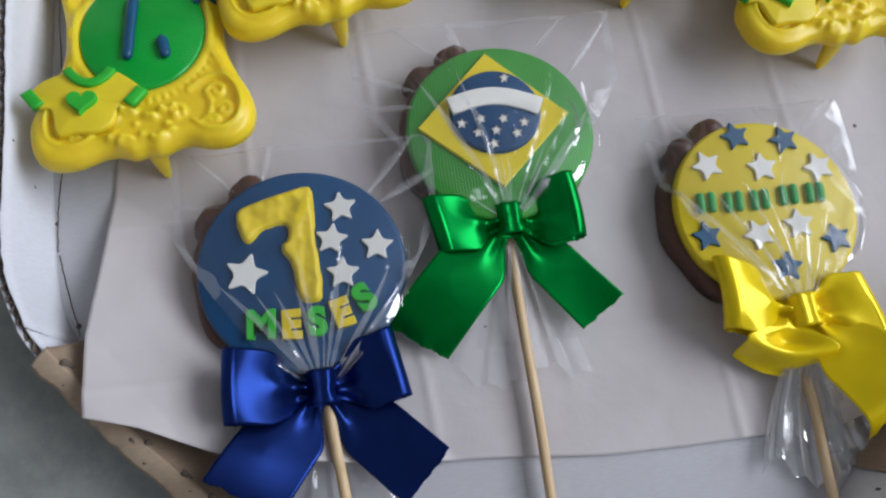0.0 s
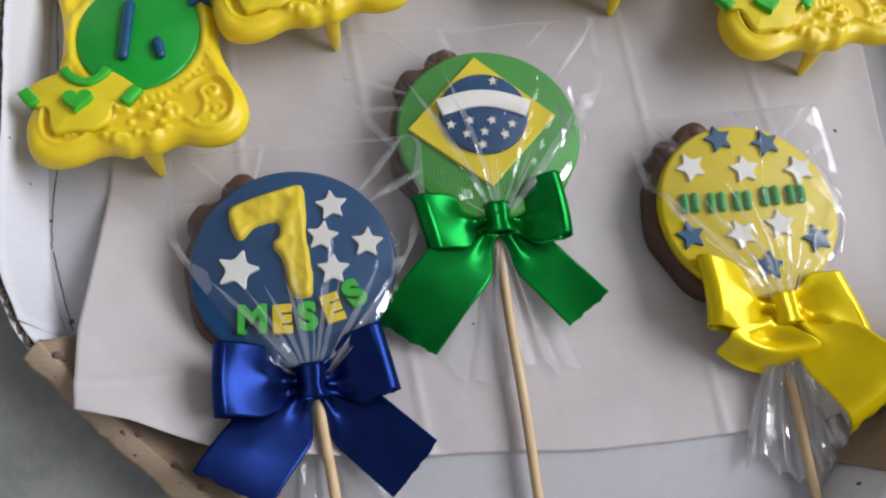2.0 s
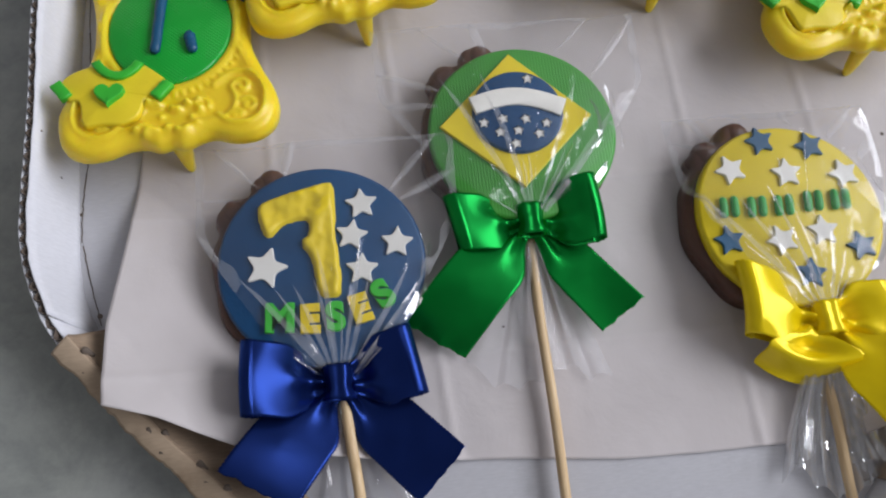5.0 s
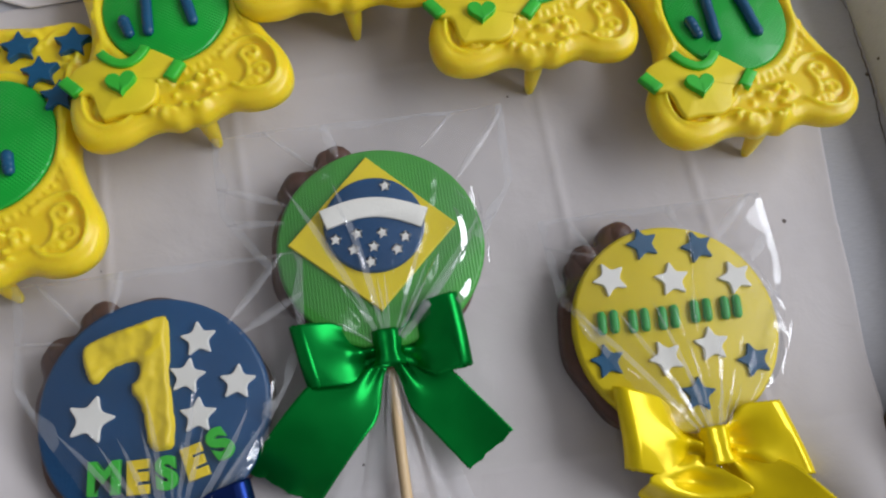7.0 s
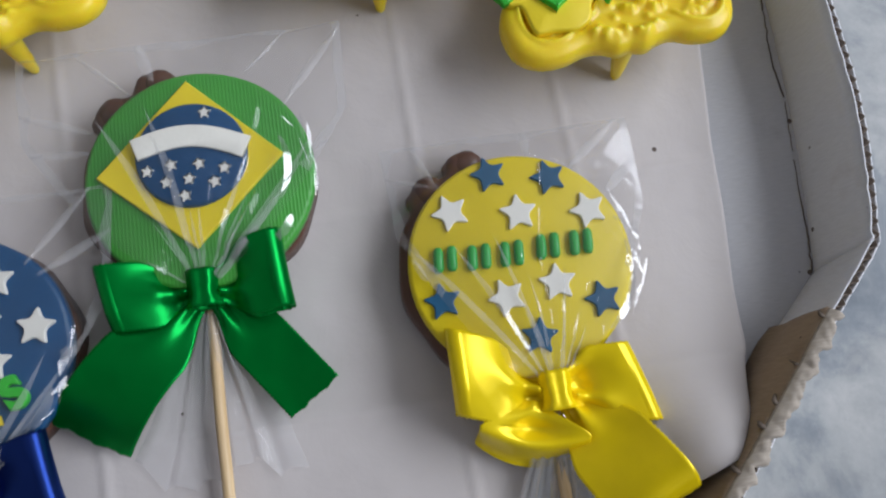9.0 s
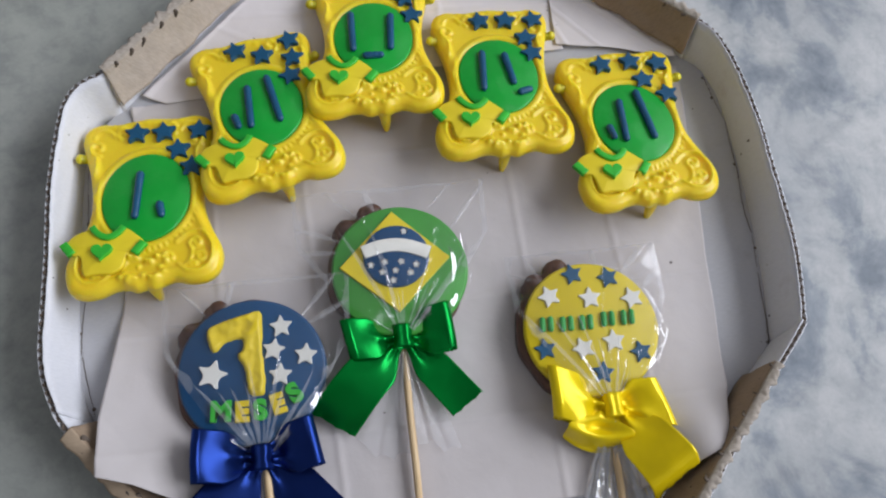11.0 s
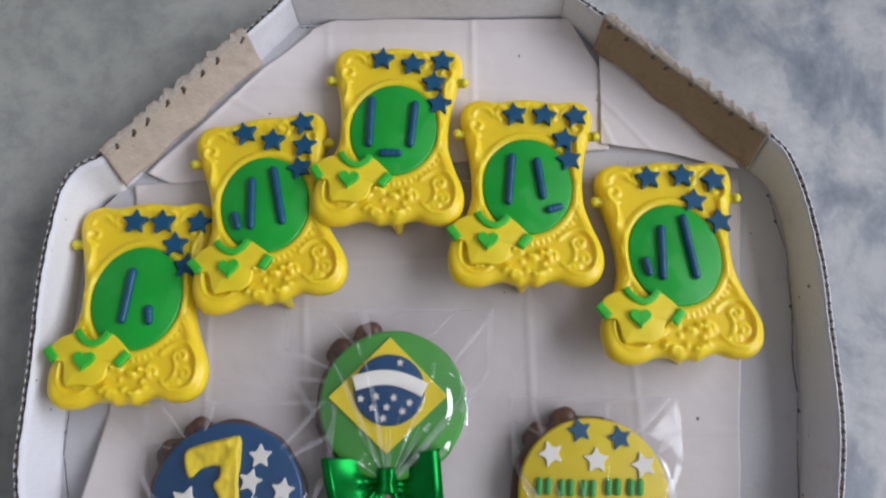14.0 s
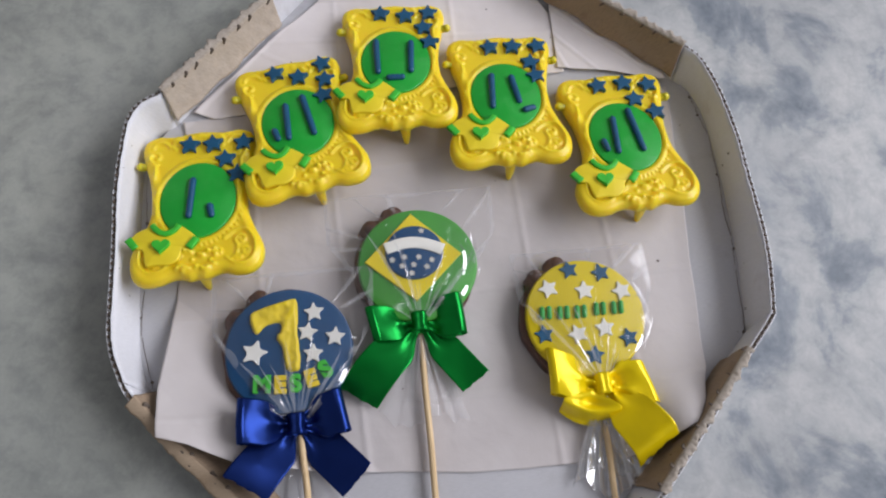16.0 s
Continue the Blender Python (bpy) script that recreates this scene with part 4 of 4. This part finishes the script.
def knot_part(parent, x, y, z, w, hgt, material):
    bm = bmesh.new()

    def at(u, v):
        a = 2 * math.pi * u
        s = lerp(-1, 1, v)
        r = 1.0 + 0.05 * math.cos(s * 9)
        k = 1.0 + 0.22 * s * s
        return (x + w * k * math.cos(a) * (1 + 0.06 * math.sin(5 * s)), y + hgt * s, z + w * 0.85 * r * math.sin(a) + 0.35 * math.cos(a * 6))
    grid(bm, 40, 10, at, True)
    thick(part("knot", bm, material, parent, "tight satin ribbon knot"), 0.6)


def bag(parent, R, knot, top_y, half_w, seed, tilt=0.0, lie=15.4, streaks=9, glints=(), steep=1.0, drop=2.2):
    """The clear bag over the disc: gathered at the knot into sharp pleats that run up over the disc, pulled flat to its corners."""
    rnd = random.Random(seed)
    kx, ky, kz = knot
    pleats = []
    for k in range(streaks):
        phi = lerp(-0.95, 0.95, (k + rnd.uniform(0.15, 0.85)) / streaks)
        pleats.append((phi, rnd.choice((0.5, 0.7, 0.9, 1.2, 1.7)), rnd.uniform(20, 64) * (1 - 0.35 * abs(phi)), steep * rnd.choice((0.12, 0.2, 0.28, 0.42, 0.55))))
    corners = [(sx * half_w * rnd.uniform(0.7, 1.0) + kx, R * rnd.uniform(-0.2, 0.9)) for sx in (-1, 1, 1)] + [(0.3 * half_w, top_y), (-0.35 * half_w, top_y)]
    slack = [rnd.uniform(-1, 1) for _ in range(24)]
    known = {}

    def ridge(e, w, slope):
        """A folded pleat across its line: a steep west side and a long east side."""
        if e < -0.3 * w or e > w:
            return 0.0
        return slope * w * (1 + e / (0.3 * w) if e < 0 else 1 - e / w)

    def facet(x, y, sx, sy, key):
        """Stiff film bent into flat triangular facets."""
        p, q = x / sx + 0.35 * y / sy, y / sy - 0.2 * x / sx
        i, j = math.floor(p), math.floor(q)
        a, b = p - i, q - j
        h = [random.Random((i + di) * 7919 + (j + dj) * 104729 + key * 31).uniform(-1, 1) if (i + di, j + dj, key) not in known else known[i + di, j + dj, key]
             for di, dj in ((0, 0), (1, 0), (0, 1), (1, 1))]
        for (di, dj), val in zip(((0, 0), (1, 0), (0, 1), (1, 1)), h):
            known[i + di, j + dj, key] = val
        return h[0] + (h[1] - h[0]) * a + (h[2] - h[0]) * b if a + b < 1 else h[3] + (h[2] - h[3]) * (1 - a) + (h[1] - h[3]) * (1 - b)

    def height(x, y):
        r = math.hypot(x, y)
        rim = max(0.0, r - R + 0.6)
        room = max(0.2, min(half_w + 3 - abs(x - kx - tilt * 5), top_y + 2 - y + 0.4))
        f = room / (room + rim)
        j = (math.atan2(y, x) / (2 * math.pi) + 0.5) * 23
        wob = lerp(slack[int(j)], slack[int(j) + 1], j - int(j))
        low = lie - drop + 1.2 * wob
        z = low + (lie - low) * f ** (1.4 + 0.4 * wob)
        far = math.hypot(x - kx, y - ky)
        phi = math.atan2(x - kx, y - ky + 2)
        for p0, w, reach, slope in pleats:
            if far < reach + 14:
                e = far * math.sin(phi - p0 - 0.025 * math.sin(far * 0.12 + p0 * 9))
                z += ridge(e, w * (0.35 + 0.65 * min(1.0, far / 24)), slope * (0.62 + 0.38 * math.sin(far * 0.42 + p0 * 17))) * smooth01(far / 7) * (1 - smooth01((far - reach) / 14))
        if rim > 0:
            for cx, cy in corners:
                L = math.hypot(cx, cy)
                e, q = (x * cy - y * cx) / L, (x * cx + y * cy) / L
                if q > 0:
                    z += ridge(e, 1.5, 0.4) * smooth01(rim / 4) * f * f
        z += 1.4 * f * (1 - f) * wob + (0.22 if r < R else 0.27) * facet(x, y, 7.0, 17.0, seed) + (0.10 if r < R else 0.20) * facet(x, y, 5.0, 6.5, seed + 50)
        return max(13.4 if r < R + 0.5 else 0.6, lerp(kz - 3.0, z, smooth01((far - 1) / 15)))

    def at(u, v):
        s = lerp(-1, 1, u)
        hw = lerp(4.0, half_w, min(1.0, v / 0.62) ** 0.62) * (0.94 + 0.06 * v)
        x = kx + s * hw + tilt * v * 10 + 1.0 * noise.noise(Vector((v * 2, seed, s)))
        y = ky + 3 + (top_y - ky - 3) * v + 1.2 * noise.noise(Vector((s * 2, seed, 4))) * v
        return (x, y, height(x, y))
    bm = bmesh.new()
    grid(bm, 210, 150, at)
    film = part("bag", bm, FILM, parent, "clear crinkled cellophane bag", False)
    bm = bmesh.new()
    edge = [at(0.0, v / 40) for v in range(14, 41)] + [at(u / 40, 1.0) for u in range(1, 41)] + [at(1.0, v / 40) for v in range(39, 13, -1)]
    mid_e = np.mean(np.array(edge), axis=0)
    inner = []
    for q, (x, y, z) in enumerate(edge):                      # the hem is a flat doubled strip along the edge
        d = math.hypot(x - mid_e[0], y - mid_e[1])
        k = 1 - (2.6 + 2.4 * noise.noise(Vector((q * 0.21, seed, 9)))) / d
        inner.append((lerp(mid_e[0], x, k), lerp(mid_e[1], y, k), z + 0.25))
    add_mesh(bm, edge + inner, [(q, q + 1, len(edge) + q + 1, len(edge) + q) for q in range(len(edge) - 1)])
    part("bag_seam", bm, SEAM, film, "faint pale doubled bag edge")
    for q in range(7):                                        # creases from the rim of the disc out to the edge
        a = edge[int((q + rnd.uniform(0.1, 0.9)) / 7 * (len(edge) - 1))]
        turn = math.atan2(a[1], a[0]) + rnd.uniform(-0.22, 0.22)
        inner_r, wide = R * rnd.uniform(0.9, 1.02), rnd.uniform(1.2, 4.0)

        def crease(u, v):
            x0, y0 = inner_r * math.cos(turn), inner_r * math.sin(turn)
            x, y = lerp(x0, a[0], v), lerp(y0, a[1], v)
            side = wide * (u - 0.5) * math.sin(math.pi * (0.08 + 0.84 * v))
            x, y = x - side * math.sin(turn), y + side * math.cos(turn)
            return (x, y, height(x, y) + 0.25 + 0.5 * (1 - abs(2 * u - 1)))
        bm = bmesh.new()
        grid(bm, 2, 10, crease)
        part("flat_fold", bm, HAZE, film, "hazy crease in the film", False)
    for a0, a1, r0, r1 in glints:
        def strip(u, v):
            a = radians(lerp(a0, a1, u))
            pinch = math.sin(math.pi * min(1.0, max(0.0, u))) ** 0.6
            r = R * lerp(r0, lerp(r0, r1, 0.25 + 0.75 * pinch), v)
            x, y = r * math.cos(a), r * math.sin(a)
            drop = (R * (r1 - r0)) * 0.52
            return (x, y, max(lie, height(x, y)) + 0.4 + drop * (1 - v) * pinch)
        bm = bmesh.new()
        grid(bm, 20, 4, strip)
        part("raised_fold", bm, SHINY, film, "raised shiny fold along the rim", False)
    hazy = [(p0, reach) for p0, w, reach, slope in pleats if w > 0.8] + [(rnd.uniform(-0.7, 0.75), rnd.uniform(24, 60)) for _ in range(5)]
    for p0, reach in hazy:
        wide = rnd.uniform(0.06, 0.17)

        def wedge(u, v):
            far = lerp(6.0, reach * (1 - 0.3 * u), v)
            ph = p0 + (0.02 + wide * u) * (1 - 0.55 * v)
            x, y = kx + far * math.sin(ph), ky - 2 + far * math.cos(ph)
            return (x, y, height(x, y) + 0.2)
        bm = bmesh.new()
        grid(bm, 5, 24, wedge)
        part("flat_fold", bm, FOLDED, film, "hazy flat fold in the film")
    return film


def shards(film, R, a0, a1, r0, r1, z, tilt, count, seed):
    """Small stiff facets where the film is pulled out past the disc, leaning to the daylight."""
    rnd = random.Random(seed)
    for k in range(count):
        a = radians(lerp(a0, a1, (k + rnd.uniform(0.1, 0.9)) / count))
        r = R * rnd.uniform(r0, r1)
        cx, cy = r * math.cos(a), r * math.sin(a)
        lean = math.tan(radians(tilt + rnd.uniform(-9, 9)))
        size, aspect, twist = rnd.uniform(2.4, 6.0), rnd.uniform(0.10, 0.28), a + rnd.uniform(-0.5, 0.5)
        loop = []
        for j in range(4):
            b = 2 * math.pi * j / 4 + rnd.uniform(-0.5, 0.5)
            q, s = size * math.sin(b), size * aspect * math.cos(b)
            loop.append((cx + s * math.cos(twist) - q * math.sin(twist), cy + s * math.sin(twist) + q * math.cos(twist)))
        mid_x = sum(x for x, _ in loop) / 4
        bm = bmesh.new()
        add_mesh(bm, [(x, y, z - lean * (x - mid_x) + 0.12 * math.sin(j * 2.1)) for j, (x, y) in enumerate(loop)], [(0, 1, 2), (0, 2, 3)])
        part("raised_fold", bm, GLINT, film, "stiff shiny facet of film", False)


def bag_skirt(parent, knot, end_y, half_w, lean, seed, pleats, slope, film=None):
    """The loose mouth of the bag fanned out below the bow: long folded petals, cut ragged."""
    bm = bmesh.new()
    kx, ky, kz = knot
    rnd = random.Random(seed)
    cut = [rnd.uniform(-1, 0.6) for _ in range(pleats + 2)]
    lengths = [rnd.choice((0.5, 0.75, 1.0, 1.35)) for _ in range(pleats + 2)]
    width = 2 * half_w / pleats

    def at(u, v):
        s = lerp(-1, 1, u)
        bent = u + 0.03 * math.sin(v * 3.0 + seed) * math.sin(math.pi * u)
        q = min(pleats - 1e-6, max(0.0, bent * pleats))
        k, ph = int(q), q - int(q)
        x = kx + s * lerp(3.0, half_w, v ** 0.85) + lean * v
        tip = cut[k] * (1 - ph) + cut[k + 1] * ph + 0.5 * abs(ph - 0.3)
        y = ky + (end_y - ky) * v * (1 + 0.17 * tip * v) + 4.0 * s * s * v
        tri = ph / 0.3 if ph < 0.3 else (1 - ph) / 0.7
        z = lerp(kz, 1.2, smooth01(v * 1.2)) + slope * width * lengths[k] * tri * (0.5 + 0.5 * v)
        z += 0.7 * noise.noise(Vector((x * 0.06, y * 0.06, seed))) + 0.7 * noise.noise(Vector((x * 0.09, y * 0.12, seed + 5))) * v
        return (x, y, max(z, 0.7))
    grid(bm, pleats * 10, 34, at)
    part("bag_mouth", bm, film or FOLDED, parent, "pleated clear cellophane fan", False)


def scooped_end(parent, knot, half, length, turn, z_end, material):
    """A short ribbon end that spreads below the knot and rolls into a shallow scoop."""
    kn = np.array(knot, float)
    ct, st = math.cos(radians(turn)), math.sin(radians(turn))
    bm = bmesh.new()

    def at(u, v):
        w = lerp(-1, 1, v)
        k = lerp(3.0, half, smooth01(u / 0.55))
        x = w * k
        y = -length * (u - 0.28 * w * w * smooth01(u) * u)
        z = kn[2] - 1.0 + 4.5 * math.sin(math.pi * min(1.0, u * 1.15)) - 6.5 * math.exp(-(((u - 0.42) / 0.2) ** 2)) * math.exp(-((w / 0.55) ** 2))
        z += (z_end - kn[2] + 1.0) * smooth01((u - 0.62) / 0.38) + 0.8 * math.cos(4.0 * w + 0.6) * (1 - u)
        edge = selvedge(u if u > 0.5 else 0.5, 2 * half, v)
        return (kn[0] + x * ct - (y - edge) * st, kn[1] + x * st + (y - edge) * ct, max(0.8, z))
    grid(bm, 40, 50, at)
    thick(part("curled_end", bm, material, parent, "short curled satin ribbon end"), 0.32)


def bow(parent, knot, loops, tails, material, label, k_half=4.2):
    b = new("bow")
    b.parent = parent
    tagged(b, label)
    kx, ky, kz = knot
    for k, (c1, c2, ox, lift) in enumerate(loops):
        ribbon_loop(b, (kx + ox, ky, kz), k_half, c1, c2, lift, material, 1.7 * k + kx * 0.1)
    for k, (c1, c2, ox, arch, curl, crest) in enumerate(tails):
        ribbon_tail(b, (kx + ox, ky - 2.0, kz - 1.0), 3.4, c1, c2, arch, material, 2.2 * k + kx * 0.1, curl, crest)
    knot_part(b, kx, ky, kz + 0.8, 3.7, 5.2, material)
    return b


def rel(points, cx, cy):
    return [(x - cx, y - cy) for x, y in points]


# blue disc with a seven
CX, CY = -83.8, -51.5
lolly = thing("lollipop", pose(CX * MM, CY * MM, PAPER_Z * MM), "blue round lollipop with yellow seven, clear bag, navy bow", "lollipop", "wrapped chocolate lollipops")
chocolate(lolly, 32.2, 0.4, [(116, 4.2, 9), (143, 4.4, 10)])
face = disc(lolly, 32.2, NAVY_DISC, "blue sugar-paste disc")
SEVEN = rel([(-103.6, -31.2), (-95.9, -28.3), (-86.3, -26.1), (-80.0, -24.6), (-78.6, -26.5), (-78.5, -33.1), (-79.1, -43.7), (-78.1, -54.3), (-78.4, -62.5), (-81.2, -63.4), (-85.5, -62.4),
             (-86.4, -53.5), (-87.2, -49.2), (-89.7, -45.8), (-89.5, -43.3), (-87.3, -42.5), (-87.0, -36.5), (-95.5, -38.2), (-97.9, -41.4), (-99.9, -42.3), (-101.5, -40.4)], CX, CY)
bm = bmesh.new()
pillow(bm, soft_corners(SEVEN, 3, 0.22), 12.3, 2.5, 1.7, 1.15, 7.7)
part("figure_seven", bm, SEVEN_YELLOW, face, "lumpy yellow sugar-paste figure seven")
stars_on(face, rel([(-70.2, -33.3), (-74.0, -43.5), (-60.1, -47.2), (-71.6, -54.9), (-100.9, -51.8)], CX, CY), [5.6, 5.6, 5.6, 5.6, 7.2], 12.6, WHITE_PASTE, "white sugar-paste star", -8)
for ch, (x, y), turn, mat in zip("MESES", rel([(-97.4, -68.5), (-88.6, -69.6), (-80.8, -69.6), (-73.1, -67.9), (-65.8, -63.9)], CX, CY), (-4, -2, 2, 14, 30), (LIME, SEVEN_YELLOW, LIME, SEVEN_YELLOW, LIME)):
    me = letter_mesh(ch, 7.9, 1.3, 0.39)
    me.materials.clear()
    me.materials.append(mat)
    ob = new("letter", me)
    ob.parent = face
    ob.matrix_local = pose(x * MM, y * MM, 13.6 * MM, 0, 0, turn)
    tagged(ob, "small raised sugar-paste letter")
K = (-81.3 - CX, -88.8 - CY, 11.0)
stick(lolly, (K[0], K[1] + 8, 5.2), (-75.5 - CX, -148 - CY, 15.0))
bow(lolly, K, [((-108.2 - CX, -75.2 - CY, 18.5), (-108.7 - CX, -96.6 - CY, 18.0), -3, 6.5), ((-55.1 - CX, -94 - CY, 12.0), (-58.8 - CX, -74 - CY, 15.5), 3, 4.0)],
    [((-114.2 - CX, -110.9 - CY, 24.0), (-95.6 - CX, -123.4 - CY, 18.0), -3, 2.0, 0, 0.5), ((-61 - CX, -125 - CY, 11.0), (-46.5 - CX, -111.6 - CY, 15.0), 3, -1.5, 0, 0.4)], SATIN_BLUE, "shiny navy blue satin ribbon bow")
film = bag(lolly, 32.2, K, 41.0, 42.0, 3, 0.1, 15.2, 14, ((-50, -24, 0.95, 1.02),), 1.5)
shards(film, 32.2, -40, 5, 0.98, 1.10, 14.0, 38, 5, 4)
bag_skirt(lolly, (K[0], K[1] - 6, 7.0), K[1] - 48, 24.0, 3.0, 13, 5, 0.36)

# green disc with rhombus and starred blue globe
CX, CY = -14.7, -12.0
lolly = thing("lollipop", pose(CX * MM, CY * MM, PAPER_Z * MM), "green round lollipop with yellow rhombus, clear bag, emerald bow", "lollipop", "wrapped chocolate lollipops")
chocolate(lolly, 31.6, 1.9, [(108, 4.6, 9), (134, 5.0, 10)])
face = disc(lolly, 31.6, FLAG_GREEN, "ribbed grass-green sugar-paste disc")
bm = bmesh.new()
slab(bm, [(-1.2, 28.6), (-27.6, 3.0), (-2.2, -20.6), (23.6, 3.4)], 12.4, 13.9, 0.5)
rhomb = part("rhombus", bm, FLAG_YELLOW, face, "yellow sugar-paste rhombus", False)
bm = bmesh.new()
slab(bm, circle_loop(-1.2, 5.9, 15.3, 15.1), 13.6, 15.4, 0.9, 0.3)
globe = part("globe", bm, NAVY_DISC, rhomb, "dark blue sugar-paste round")
bm = bmesh.new()
slab(bm, strip_loop([(-16.3 + 30.4 * i / 12, lerp(8.6, 5.6, i / 12) + 3.9 * math.sin(math.pi * i / 12)) for i in range(13)], 6.4), 15.2, 16.5, 0.4)
part("band", bm, WHITE_PASTE, rhomb, "white curved band across the blue round")
stars_on(rhomb, [(3.6, 17.4), (-6.6, 3.2), (-13.1, 2.2), (0.9, 2.6), (7.6, 0.5), (-8.2, -1.6), (-2.1, -1.4), (4.7, -3.1), (-3.5, -6.0)], 2.0, 15.5, WHITE_PASTE, "tiny white star", 0, 0.5)
K = (-1.9, -31.4, 11.0)
stick(lolly, (K[0], K[1] + 8, 5.2), (-2.6, -145.0, 3.0))
bow(lolly, K, [((-29.4, -22.4, 16.5), (-26.0, -40.3, 12.0), -3, 4.0), ((21.8, -39.4, 12.0), (20.3, -18.8, 17.0), 3, 4.0)],
    [((-45.6, -59.8, 6.5), (-27.6, -72.0, 3.0), -3, 9.0, 0, 0.6), ((16.7, -68.6, 6.5), (30.5, -60.0, 10.0), 3, -1.0, 0, 0.4)], SATIN_GREEN, "shiny emerald green satin ribbon bow")
film = bag(lolly, 31.6, K, 41.0, 46.0, 8, 0.0, 16.2, 14, ((-26, 18, 0.76, 0.82), (-52, -32, 0.90, 0.97)), 1.4)
shards(film, 31.6, -20, 26, 0.90, 1.06, 15.8, 30, 7, 6)
bag_skirt(lolly, (K[0], K[1] - 6, 7.0), K[1] - 50, 23.0, -2.0, 21, 6, 0.22, HAZE)

# yellow disc with stars and a row of plain bars
CX, CY = 69.3, -49.2
lolly = thing("lollipop", pose(CX * MM, CY * MM, PAPER_Z * MM), "yellow round lollipop with stars, clear bag, lemon bow", "lollipop", "wrapped chocolate lollipops")
chocolate(lolly, 31.2, 3.1, [(107, 4.4, 9), (131, 4.8, 10)])
face = disc(lolly, 31.2, DISC_YELLOW, "mustard yellow sugar-paste disc")
stars_on(face, rel([(64.6, -23.2), (81.2, -26.4), (46.3, -56.9), (89.6, -62.7), (70.6, -70.1)], CX, CY), 5.6, 12.6, BLUE_PASTE, "dark blue sugar-paste star", 0)
stars_on(face, rel([(52.2, -32.7), (71.0, -35.4), (90.5, -37.4), (63.7, -58.4), (78.1, -56.4)], CX, CY), 5.8, 12.6, WHITE_PASTE, "white sugar-paste star", 8)
for k, (x, y) in enumerate(rel([(48.7, -45.6), (58.0, -46.3), (67.1, -46.6), (77.3, -46.0), (86.6, -46.2)], CX, CY)):
    bm = bmesh.new()
    for dx in (-1.9, 1.9):
        tube(bm, [(x + dx - 0.3, y - 2.5, 13.4), (x + dx, y, 13.6), (x + dx + 0.3, y + 2.5, 13.4)], 1.45, 1.35, 10, 0.75)
    part("raised_bar", bm, LEAF, face, "green raised paste bars")
K = (72.3 - CX, -84.7 - CY, 11.5)
stick(lolly, (K[0], K[1] + 8, 5.2), (69.9 - CX, -150 - CY, 3.0))
yellow_bow = bow(lolly, K, [((45.3 - CX, -64.7 - CY, 18.0), (45.0 - CX, -86.9 - CY, 13.0), -3, 4.0), ((99.5 - CX, -96.4 - CY, 12.0), (93.8 - CX, -75.4 - CY, 15.0), 3, 3.0)],
    [((84.8 - CX, -128 - CY, 14.0), (103.0 - CX, -115.0 - CY, 26.0), 3, 3.0, 6.0, 0.55)], SATIN_YELLOW, "shiny lemon yellow satin ribbon bow", 4.6)
scooped_end(yellow_bow, (K[0] - 6.0, K[1] - 2.0, 12.5), 14.5, 17.0, -14, 4.0, SATIN_YELLOW)
film = bag(lolly, 31.2, K, 40.0, 37.0, 22, 0.0, 14.8, 12, ((-48, -10, 0.94, 1.01),), drop=10.0)
shards(film, 31.2, -30, 22, 1.02, 1.12, 12.5, 22, 8, 9)
bag_skirt(lolly, (K[0], K[1] - 6, 7.0), K[1] - 50, 24.0, 2.0, 37, 8, 0.29, CRISP)
bag_skirt(lolly, (K[0] + 1, K[1] - 6, 8.0), K[1] - 44, 21.0, 4.0, 52, 6, 0.34, CRISP)
